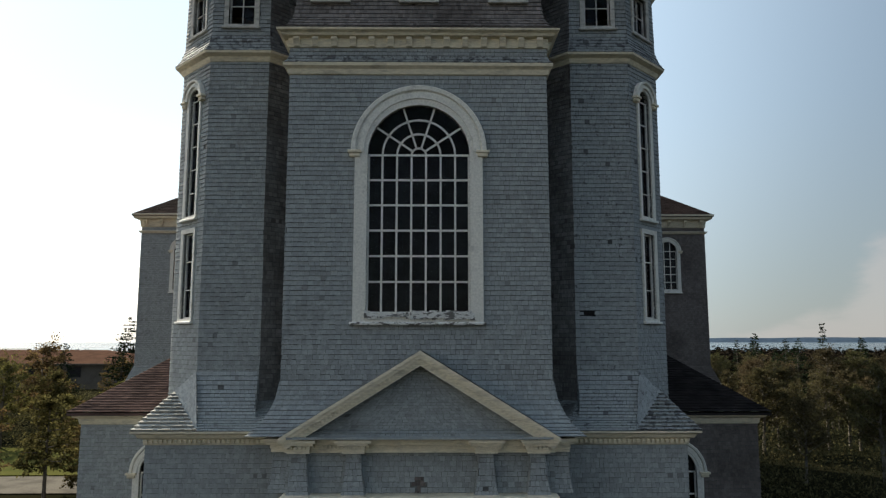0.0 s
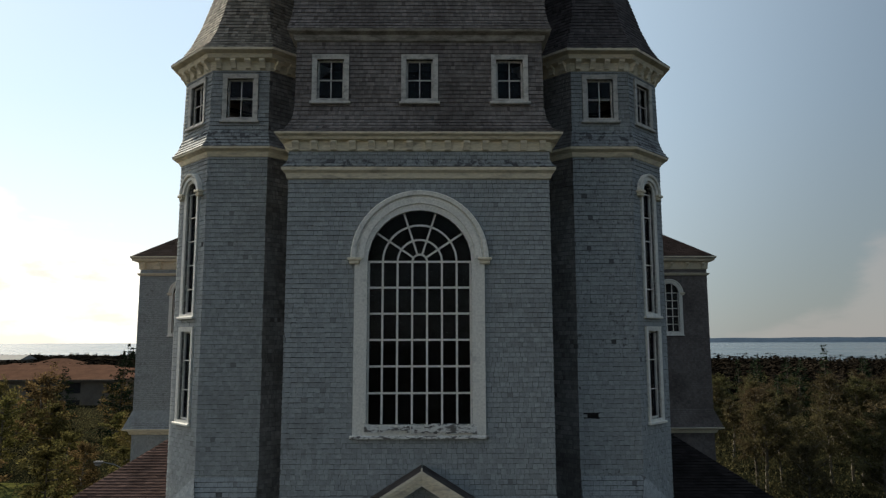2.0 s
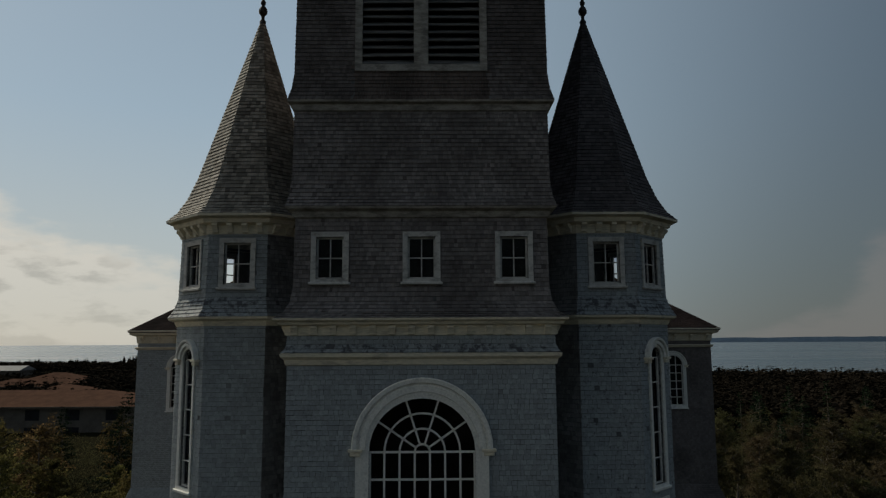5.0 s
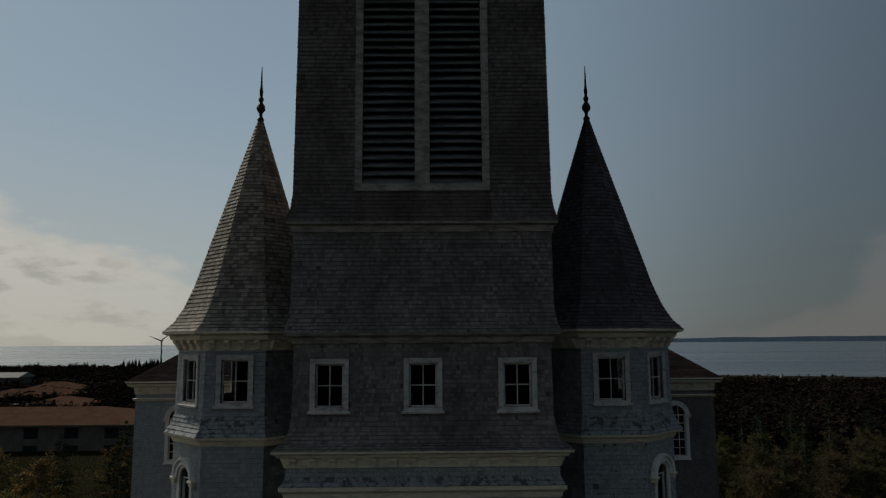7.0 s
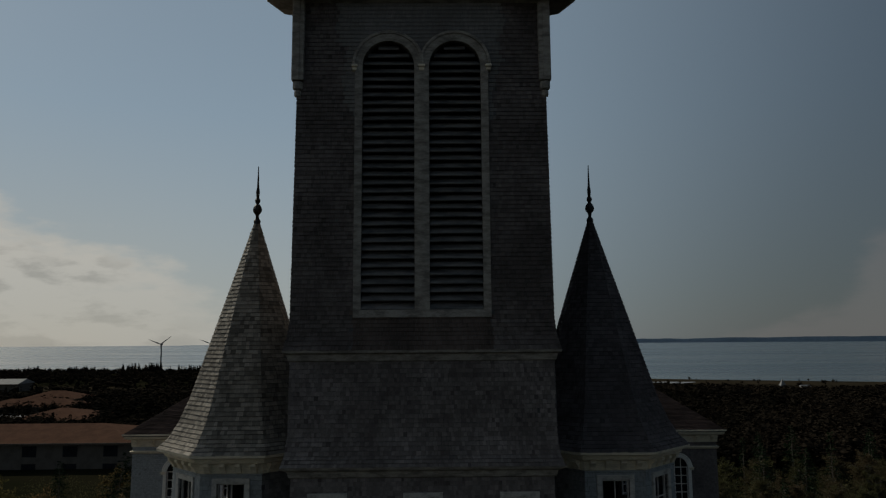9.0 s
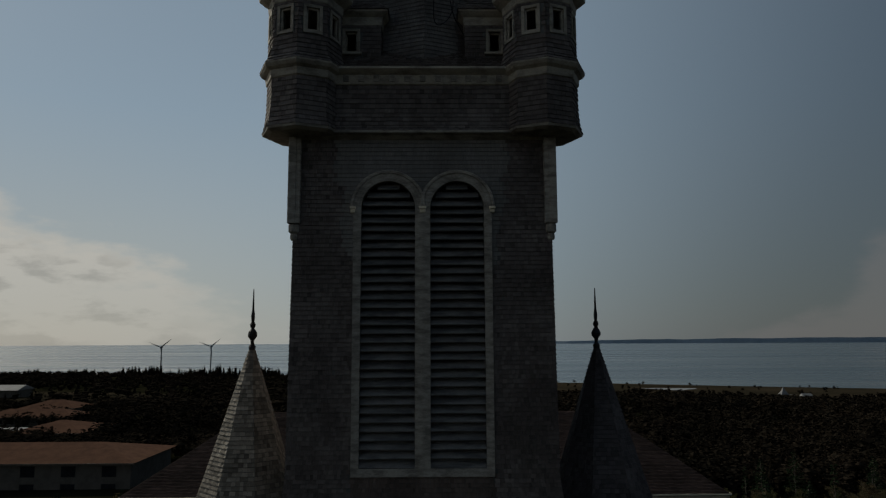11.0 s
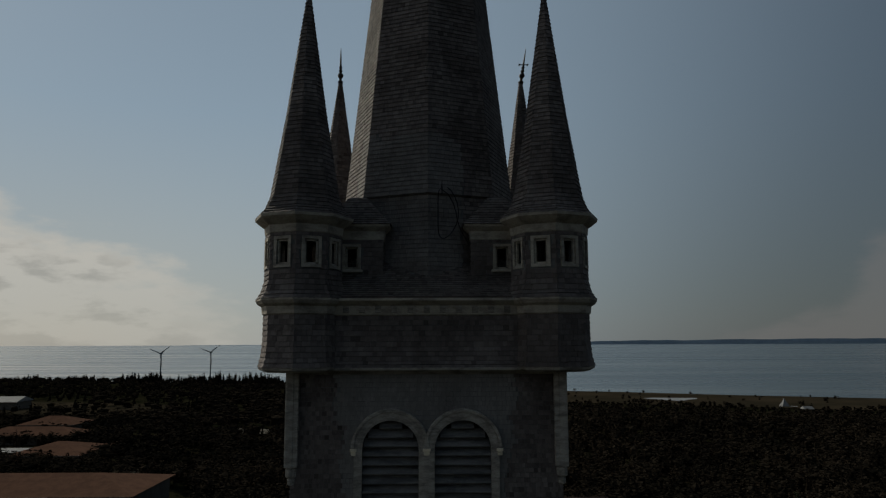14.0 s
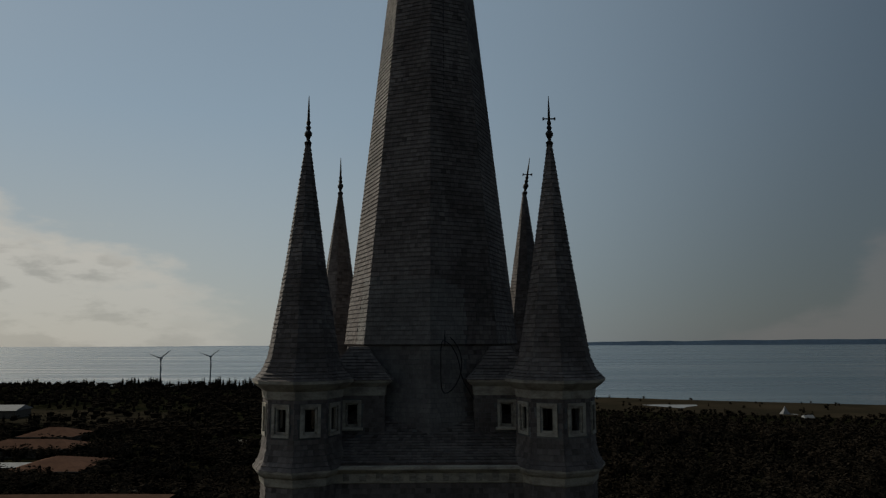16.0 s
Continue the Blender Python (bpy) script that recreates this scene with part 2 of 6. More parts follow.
M_GLASS = bpy.data.materials.new("window_glass")
M_GLASS.use_nodes = True
_b = M_GLASS.node_tree.nodes["Principled BSDF"]
_b.inputs["Base Color"].default_value, _b.inputs["Roughness"].default_value = (0.72, 0.74, 0.82, 1), 0.04
_b.inputs["Transmission Weight"].default_value, _b.inputs["IOR"].default_value = 1.0, 1.20

# ---------------------------------------------------------------- building tools


def part(name, bm, material, parent=None, label=""):
    """Links a bmesh (or a pair of vertices and faces) as one mesh object under a thing or a part."""
    me = bpy.data.meshes.new(name)
    if isinstance(bm, tuple):
        me.from_pydata(bm[0], [], bm[1])
    else:
        bm.to_mesh(me)
        bm.free()
    me.materials.append(material)
    ob = new(name, me)
    if parent is not None:
        ob.parent = parent
    if label:
        ob["label"] = label
    return ob


def thing(name, label, category, kind="", group="", at=(0, 0, 0)):
    e = new(name)
    e.location = at
    e.empty_display_size = 0.3
    return tagged(e, label, category, group, kind)


def box(bm, lo, hi, m=None, bevel=0.0):
    """An axis-aligned box from lo to hi, set into bm, turned by m."""
    c = [(a + b) / 2 for a, b in zip(lo, hi)]
    s = [abs(b - a) for a, b in zip(lo, hi)]
    k = Matrix.Translation(c) @ Matrix.Diagonal((*s, 1))
    vs = bmesh.ops.create_cube(bm, size=1.0, matrix=(m @ k) if m else k)["verts"]
    if bevel:
        es = list({e for v in vs for e in v.link_edges})
        bmesh.ops.bevel(bm, geom=es, offset=bevel, segments=1, affect="EDGES", profile=0.5)
    return bm


def bar(bm, p, q, w, d, up=(0, 0, 1)):
    """A squared bar from p to q, w wide across and d deep."""
    p, q = Vector(p), Vector(q)
    y = (q - p).normalized()
    x = y.cross(Vector(up))
    x = x.normalized() if x.length > 1e-6 else Vector((1, 0, 0))
    z = x.cross(y)
    m = Matrix((x, y, z)).transposed().to_4x4()
    m.translation = (p + q) / 2
    bmesh.ops.create_cube(bm, size=1.0, matrix=m @ Matrix.Diagonal((w, (q - p).length, d, 1)))
    return bm


def lathe(bm, prof, at, seg=10):
    """A turned piece: (radius, height) from the foot up."""
    rings = []
    for r, z in prof:
        rings.append([bm.verts.new((at[0] + r * math.cos(2 * math.pi * k / seg), at[1] + r * math.sin(2 * math.pi * k / seg), at[2] + z)) for k in range(seg)])
    for a, b in zip(rings, rings[1:]):
        for k in range(seg):
            bm.faces.new((a[k], a[(k + 1) % seg], b[(k + 1) % seg], b[k]))
    bm.faces.new(rings[0][::-1])
    bm.faces.new(rings[-1])
    return bm


class Ring:
    """A regular plan of n sides round c: side i looks to the angle turn + 360 * i / n, i = 0 to the street (-y)."""

    def __init__(self, n, c, turn=0.0):
        self.n, self.c, self.turn = n, c, turn

    def ways(self, i):
        th = radians(-90 + self.turn + 360.0 * i / self.n)
        return Vector((math.cos(th), math.sin(th), 0)), Vector((-math.sin(th), math.cos(th), 0))

    def at(self, i, a, u, z):
        nrm, t = self.ways(i)
        return Vector((self.c[0], self.c[1], z)) + nrm * a + t * u

    def half(self, a):
        return a * math.tan(math.pi / self.n)


def outline(h):
    """The outline of an opening (u0, u1, z0, z1, arched), anticlockwise; z1 is the top of the arch."""
    u0, u1, z0, z1, arched = h
    if not arched:
        return [(u0, z0), (u1, z0), (u1, z1), (u0, z1)]
    r = (u1 - u0) / 2
    zc, uc = z1 - r, (u0 + u1) / 2
    return [(u0, z0), (u1, z0)] + [(uc + r * math.cos(math.pi * k / 16), zc + r * math.sin(math.pi * k / 16)) for k in range(17)]


def inside(h, u, z, grow=0.0):
    u0, u1, z0, z1, arched = h
    if u < u0 - grow or u > u1 + grow or z < z0 - grow or z > z1 + grow:
        return False
    r = (u1 - u0) / 2
    if arched and z > z1 - r:
        return math.hypot(u - (u0 + u1) / 2, z - (z1 - r)) < r + grow
    return True


def core(ring, prof, holes=None, cap=True, deep=0.22, sides=None):
    """The shell under the shingles: prof is (apothem, z) upwards; holes {(side, segment): [openings]} go through it."""
    holes = holes or {}
    bm = bmesh.new()
    for k in range(len(prof) - 1):
        (a0, z0), (a1, z1) = prof[k], prof[k + 1]
        for i in (sides or range(ring.n)):
            h0, h1 = ring.half(a0), ring.half(a1)
            quad = [ring.at(i, a0, -h0, z0), ring.at(i, a0, h0, z0), ring.at(i, a1, h1, z1), ring.at(i, a1, -h1, z1)]
            vs = [bm.verts.new(p) for p in quad]
            hs = holes.get((i, k))
            if not hs:
                bm.faces.new(vs)
                continue
            es = [bm.edges.new((vs[j], vs[(j + 1) % 4])) for j in range(4)]
            nrm = ring.ways(i)[0]
            for h in hs:
                ps = [ring.at(i, a0 + (a1 - a0) * (z - z0) / (z1 - z0), u, z) for u, z in outline(h)]
                ws = [bm.verts.new(p) for p in ps]
                es += [bm.edges.new((ws[j], ws[(j + 1) % len(ws)])) for j in range(len(ws))]
                bs = [bm.verts.new(p - nrm * deep) for p in ps]
                for j in range(len(ws)):
                    bm.faces.new((ws[j], bs[j], bs[(j + 1) % len(ws)], ws[(j + 1) % len(ws)]))
            bmesh.ops.triangle_fill(bm, edges=es, use_beauty=True, use_dissolve=False)
    if cap:
        for a, z in (prof[0], prof[-1]):
            h = ring.half(a)
            bm.faces.new([bm.verts.new(ring.at(i, a, h, z)) for i in range(ring.n)])
    bmesh.ops.remove_doubles(bm, verts=bm.verts, dist=1e-5)
    return bm


def shingles(out, bl, br, tr, tl, course=0.124, skip=None, wide=(0.085, 0.17), thick=0.021, miss=0.0005):
    """Lays courses of lapped shingles over the patch bl, br, tr, tl into out = (verts, faces), or hands each to skip(p): True leaves it out."""
    V, F = out
    bl, br, tr, tl = (Vector(p) for p in (bl, br, tr, tl))
    rise = ((tl - bl).length + (tr - br).length) / 2
    rows = max(1, round(rise / course))
    nrm = (br - bl).cross((tl - bl) if (tl - bl).length > 1e-6 else (tr - bl)).normalized()
    rnd = random.random
    for j in range(rows):
        v0, v1 = j / rows, min(1.0, (j + 0.925) / rows)
        l0, r0 = bl.lerp(tl, v0), br.lerp(tr, v0)
        l1, r1 = bl.lerp(tl, v1), br.lerp(tr, v1)
        w0 = (r0 - l0).length
        if w0 < 0.02:
            continue
        u = -rnd() * 0.1
        while u < w0 - 0.005:
            w = wide[0] + (wide[1] - wide[0]) * rnd()
            a, b = max(0.0, u), min(w0, u + w - 0.003 - 0.006 * rnd())
            u += w
            if b - a < 0.012:
                continue
            fa, fb = a / w0, b / w0
            mid = l0.lerp(r0, (fa + fb) / 2).lerp(l1.lerp(r1, (fa + fb) / 2), 0.5)
            if skip and skip(mid):
                continue
            if rnd() < miss:
                continue
            o = thick * (0.75 + 0.5 * rnd())
            dz = (l1 - l0) * (rnd() - 0.5) * 0.09
            A, B = l0.lerp(r0, fa) + dz, l0.lerp(r0, fb) + dz
            C, D = l1.lerp(r1, fb), l1.lerp(r1, fa)
            k = len(V)
            V.extend((A + nrm * o, B + nrm * o, C + nrm * 0.003, D + nrm * 0.003, A, B))
            F.extend(((k, k + 1, k + 2, k + 3), (k + 4, k + 5, k + 1, k), (k + 4, k, k + 3), (k + 5, k + 2, k + 1)))


def clad(ring, prof, sides, holes=None, out=None, skip=None, grow=0.06, **kw):
    """Shingles on the named sides of a ring along a profile."""
    out = out if out is not None else ([], [])
    holes = holes or {}
    for k in range(len(prof) - 1):
        (a0, z0), (a1, z1) = prof[k], prof[k + 1]
        for i in sides:
            h0, h1 = ring.half(a0), ring.half(a1)
            hs = holes.get((i, k), ())
            t = ring.ways(i)[1]
            c = Vector((ring.c[0], ring.c[1], 0))

            def leave(p, hs=hs, t=t, c=c):
                u = (p - c).dot(t)
                return any(inside(h, u, p.z, grow) for h in hs) or bool(skip and skip(p))
            shingles(out, ring.at(i, a0, -h0, z0), ring.at(i, a0, h0, z0), ring.at(i, a1, h1, z1), ring.at(i, a1, -h1, z1),
                     skip=leave if (hs or skip) else None, **kw)
    return out


def moulding(ring, prof, sides=None):
    """A cornice or belt that runs round: prof (apothem, z) is its section, from the wall below to the wall above."""
    bm = bmesh.new()
    for i in (sides if sides is not None else range(ring.n)):
        L = [bm.verts.new(ring.at(i, a, -ring.half(a), z)) for a, z in prof]
        R = [bm.verts.new(ring.at(i, a, ring.half(a), z)) for a, z in prof]
        for k in range(len(prof) - 1):
            bm.faces.new((L[k], R[k], R[k + 1], L[k + 1]))
    bmesh.ops.remove_doubles(bm, verts=bm.verts, dist=1e-5)
    return bm


def place(ring, i, a, z=0.0):
    """The pose of side i: x to its right, y into the wall, z up, the origin on the wall's middle."""
    nrm, t = ring.ways(i)
    m = Matrix((t, -nrm, Vector((0, 0, 1)))).transposed().to_4x4()
    m.translation = ring.at(i, a, 0, z)
    return m


def casing(bm, h, w, out, back=0.05, m=None):
    """A frame w wide round the opening h (u0, u1, z0, z1, arched): stands out from the wall by out."""
    ps = outline(h)
    u0, u1, z0, z1, arched = h
    grown = outline((u0 - w, u1 + w, z0 - w, z1 + w, arched))
    m = m or Matrix()
    rows = [[bm.verts.new(m @ Vector((u, y, z))) for u, z in pts] for pts, y in ((ps, back), (ps, -out * 0.8), (grown, -out), (grown, back))]
    n = len(ps)
    for a, b in zip(rows, rows[1:] + rows[:1]):
        for j in range(n):
            bm.faces.new((a[j], a[(j + 1) % n], b[(j + 1) % n], b[j]))
    return bm

# ---------------------------------------------------------------- ground, sea and far shore
SEA = -6.0
COAST = 560.0


def height(x, y):
    """The lie of the land: level round the church, falling gently to the shore."""
    shore = COAST - 0.38 * x + 9 * math.sin(x * 0.021)
    f = min(1.0, max(0.0, (y - 60) / (shore - 60)))
    return (SEA - 0.15) * f ** 1.5 - max(0.0, y - shore) * 0.03 + 0.1 * math.sin(x * 0.05) * math.sin(y * 0.04)


xs = [-4900, -2500, -1200, -700, -450] + list(range(-320, 321, 16)) + [450, 700, 1200, 2500, 4900]
ys = [-4900, -1500, -500, -200, -80] + list(range(-48, 849, 16)) + [1000, 1500, 4900]
gv = [(x, y, max(-60, height(x, y))) for y in ys for x in xs]
gf = [(j * len(xs) + i, j * len(xs) + i + 1, (j + 1) * len(xs) + i + 1, (j + 1) * len(xs) + i) for j in range(len(ys) - 1) for i in range(len(xs) - 1)]
M_GROUND = surface("rough_grass", (0.010, 0.011, 0.006), (0.018, 0.016, 0.009), 0.95, 0.03, 2.0, 0.42, 0.62, 0.0, relief=0.4, spec=0.0)
ground = tagged(part("ground", (gv, gf), M_GROUND), "rough dark green grass and scrub sloping to the shore", "ground", kind="structure")

M_SEA = bpy.data.materials.new("sea_water")
M_SEA.use_nodes = True
_n, _l = M_SEA.node_tree.nodes, M_SEA.node_tree.links
_b = _n["Principled BSDF"]
_b.inputs["Base Color"].default_value = (0.035, 0.055, 0.068, 1)
_g, _mp, _nz, _bp = _n.new("ShaderNodeNewGeometry"), _n.new("ShaderNodeMapping"), _n.new("ShaderNodeTexNoise"), _n.new("ShaderNodeBump")
_mp.inputs["Scale"].default_value = (0.02, 0.12, 0.1)
_nz.inputs["Scale"].default_value, _nz.inputs["Detail"].default_value = 1.0, 8.0
_bp.inputs["Strength"].default_value, _bp.inputs["Distance"].default_value = 0.35, 2.0
_l.new(_g.outputs["Position"], _mp.inputs["Vector"])
_l.new(_mp.outputs[0], _nz.inputs["Vector"])
_l.new(_nz.outputs["Fac"], _bp.inputs["Height"])
_m3, _n3, _r3 = _n.new("ShaderNodeMapping"), _n.new("ShaderNodeTexNoise"), _n.new("ShaderNodeMapRange")
_m3.inputs["Scale"].default_value = (0.0011, 0.011, 0.01)
_n3.inputs["Scale"].default_value, _n3.inputs["Detail"].default_value, _n3.inputs["Roughness"].default_value = 1.0, 7.0, 0.65
for _k, _v in (("From Min", 0.35), ("From Max", 0.65), ("To Min", 0.15), ("To Max", 0.33)):
    _r3.inputs[_k].default_value = _v
_l.new(_g.outputs["Position"], _m3.inputs["Vector"])
_l.new(_m3.outputs[0], _n3.inputs["Vector"])
_l.new(_n3.outputs["Fac"], _r3.inputs["Value"])
_l.new(_r3.outputs[0], _b.inputs["Roughness"])
_l.new(_bp.outputs[0], _b.inputs["Normal"])
bm = bmesh.new()
bmesh.ops.create_grid(bm, x_segments=12, y_segments=12, size=0.5, matrix=Matrix.Translation((0, 2600, SEA)) @ Matrix.Diagonal((9600, 4400, 1, 1)))
tagged(part("water", bm, M_SEA), "grey-blue sea with wind streaks below the horizon", "sea", kind="structure")

# distance haze is put into the coast's pale blue colour
M_FAR = surface("haze_tinted_coast", (0.26, 0.32, 0.38), (0.23, 0.29, 0.35), 1.0, 0.002, 0.05, spread=0.0, relief=0)
bm = bmesh.new()
cv = []
for k in range(97):
    x = -1650 + 5200 * k / 96
    rise = min(1.0, max(0.0, (x + 1650) / 900)) * (4 + 26 * min(1, max(0, (x + 200) / 2200)) + 7 * noise.noise(Vector((x * 0.0031, 1.7, 0))) + 3 * noise.noise(Vector((x * 0.012, 4.7, 0))))
    cv.append((bm.verts.new((x, 4640, SEA)), bm.verts.new((x, 4660, SEA + 2 + max(0, rise))), bm.verts.new((x, 4760, SEA))))
for a, b in zip(cv, cv[1:]):
    bm.faces.new((a[0], b[0], b[1], a[1]))
    bm.faces.new((a[1], b[1], b[2], a[2]))
tagged(part("backdrop", bm, M_FAR), "low coast across the water, tinted pale blue for haze", "far coast", kind="structure")

# ---------------------------------------------------------------- bell tower
tower = thing("bell_tower", "square bell tower clad in blue-grey painted and weathered shingles", "church tower", at=(0, 3.4, 0))
TW = Ring(4, (0, 3.4))
BIGWIN = (-1.31, 1.35, 9.66, 15.08, True)
P_WALL = [(3.4, 0.0), (3.4, 7.72), (3.39, 15.92)]
P_SKIRT = [(4.08, 6.66), (3.86, 6.85), (3.66, 7.12), (3.50, 7.48), (3.415, 7.95)]
P_FRIEZE = [(3.41, 16.44), (3.40, 16.66)]
P_FRIEZE_LOW = [(3.53, 16.22), (3.45, 16.32), (3.41, 16.44)]
P_ATTIC = [(3.72, 17.08), (3.50, 17.24), (3.36, 17.52), (3.30, 17.90), (3.28, 19.72)]
P_MID = [(3.52, 19.98), (3.43, 20.25), (3.37, 20.70), (3.35, 22.60)]
P_BELF = [(3.52, 22.84), (3.42, 23.20), (3.37, 23.62), (3.29, 32.20)]
LOUVRE_SLATS = 33
LOUVRES = [(-1.575, -0.195, 23.86, 31.06, True), (0.195, 1.575, 23.86, 31.06, True)]
ATTIC_WIN = [(c - 0.36, c + 0.36, 18.10, 19.20, False) for c in (-2.37, 0.005, 2.41)]


def local(ob):
    """Keeps a part where it was built, in the world, under its thing."""
    if ob.parent.parent is None:
        ob.matrix_parent_inverse = ob.parent.matrix_basis.inverted()
    return ob


def piece(name, bm, material, parent, label=""):
    return local(part(name, bm, material, parent, label))


def wall_skin(name, host, ring, prof, sides, mat, holes=None, cap=False, label="", skip=None, grow=0.10, under=M_BASE, **kw):
    w = piece(name, core(ring, prof, holes, cap), under, host, label)
    s = piece("shingles", clad(ring, prof, sides, holes, skip=skip, grow=grow, **kw), mat, w)
    s["kind"] = "stuff"
    return w


# stretches whose shingles are set one by one
SINGLE_TOWER = (-3.30, -1.86, 8.962, 12.317)
SINGLE_TUR = (-0.80, 0.80, 8.274, 11.266)


def singled(p):
    if p.y < 0.03 and SINGLE_TOWER[0] < p.x < SINGLE_TOWER[1] and SINGLE_TOWER[2] < p.z < SINGLE_TOWER[3]:
        return True
    return p.y < 1.75 and abs(abs(p.x) - 5.21) < SINGLE_TUR[1] and SINGLE_TUR[2] < p.z < SINGLE_TUR[3]


CHIPS = ((4.70, 1.7, 9.72, 0.16, 0.07), (5.38, 1.7, 7.62, 0.09, 0.13), (4.1, 1.9, 8.3, 0.06, 0.1), (-3.9, 2.2, 13.7, 0.07, 0.3), (-3.8, 2.3, 9.3, 0.06, 0.08))


def chipped(p):
    """Small bare spots on the weather side of the front."""
    for x, y, z, w, h in CHIPS:
        if abs(p.x - x) < w and abs(p.z - z) < h and abs(p.y - y) < 0.6:
            return True
    return False


FRONT4, FRONT8 = (0, 1, 3), (0, 1, 2, 6, 7)
bell_wall = wall_skin("wall", tower, TW, P_WALL, FRONT4, M_BLUE, {(0, 1): [BIGWIN]}, label="blue-grey painted shingle wall", skip=singled)
wall_skin("skirt_roof", tower, TW, P_SKIRT, FRONT4, M_BLUE, label="flared shingle skirt")
wall_skin("frieze", tower, TW, P_FRIEZE, FRONT4, M_BLUE)
wall_skin("frieze_skirt", tower, TW, P_FRIEZE_LOW, FRONT4, M_FLAKE, label="blistered shingle skirt with dark flaked spots")
wall_skin("attic_wall", tower, TW, P_ATTIC, FRONT4, M_GREY, {(0, 3): ATTIC_WIN}, wide=(0.06, 0.13), course=0.115, label="weathered grey shingle attic storey")
wall_skin("upper_wall", tower, TW, P_MID, FRONT4, M_GREY, wide=(0.06, 0.13), course=0.115, label="weathered grey shingle storey")


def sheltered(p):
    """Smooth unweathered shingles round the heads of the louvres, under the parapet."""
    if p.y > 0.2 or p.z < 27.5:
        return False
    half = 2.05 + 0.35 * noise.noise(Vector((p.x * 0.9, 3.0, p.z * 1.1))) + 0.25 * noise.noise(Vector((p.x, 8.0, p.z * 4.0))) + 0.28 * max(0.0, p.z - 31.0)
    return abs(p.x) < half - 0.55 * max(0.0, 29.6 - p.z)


def stained(p):
    """Dark run-off marks on the shingles below the louvre sills."""
    return p.y < 0.2 and p.z < 23.80 and abs(p.x) < 1.80 + 0.12 * noise.noise(Vector((p.z * 3, 1.0, 2.0)))


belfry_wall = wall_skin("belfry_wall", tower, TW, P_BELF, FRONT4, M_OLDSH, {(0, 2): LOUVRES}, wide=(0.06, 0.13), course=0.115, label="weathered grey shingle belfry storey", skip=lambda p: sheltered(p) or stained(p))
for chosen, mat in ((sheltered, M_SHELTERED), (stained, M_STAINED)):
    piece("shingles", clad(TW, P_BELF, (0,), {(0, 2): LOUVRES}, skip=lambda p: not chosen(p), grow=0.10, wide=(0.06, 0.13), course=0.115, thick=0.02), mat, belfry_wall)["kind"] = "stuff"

piece("architrave", moulding(TW, [(3.39, 15.90), (3.44, 15.92), (3.47, 16.05), (3.55, 16.12), (3.56, 16.20), (3.44, 16.23)]), M_TRIM, tower)
piece("cornice", moulding(TW, [(3.38, 16.64), (3.44, 16.66), (3.46, 16.90), (3.60, 16.93), (3.63, 16.99), (3.72, 17.04), (3.73, 17.09), (3.40, 17.12)]), M_TRIM, tower, "cream painted bracketed cornice")
piece("belt", moulding(TW, [(3.27, 19.68), (3.34, 19.72), (3.38, 19.86), (3.50, 19.92), (3.53, 19.98), (3.30, 20.02)]), M_OLD, tower)
piece("belt", moulding(TW, [(3.33, 22.54), (3.40, 22.58), (3.43, 22.74), (3.52, 22.78), (3.53, 22.85), (3.30, 22.90)]), M_OLD, tower)
# floors and a partition added inside to block light and keep the storeys dark
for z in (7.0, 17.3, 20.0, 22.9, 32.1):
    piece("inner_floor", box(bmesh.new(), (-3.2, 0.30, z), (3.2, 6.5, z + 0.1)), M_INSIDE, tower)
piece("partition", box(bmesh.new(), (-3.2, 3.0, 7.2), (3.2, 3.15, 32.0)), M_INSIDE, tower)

# ---------------------------------------------------------------- stair turrets
P_TUR = [(2.03, 0.2), (2.03, 7.9), (2.03, 17.0)]
P_TFLARE = [(2.28, 17.20), (2.14, 17.42), (2.03, 17.75), (1.99, 19.60)]
P_TROOF = [(2.43, 20.06), (2.15, 20.34), (1.90, 20.78), (1.66, 21.40), (1.05, 23.45), (0.07, 26.75)]
TUR_UP = (-0.38, 0.38, 18.10, 19.28, False)
TALL = (-0.30, 0.30, 12.50, 16.30, True)
LOWW = (-0.30, 0.30, 9.55, 12.00, False)


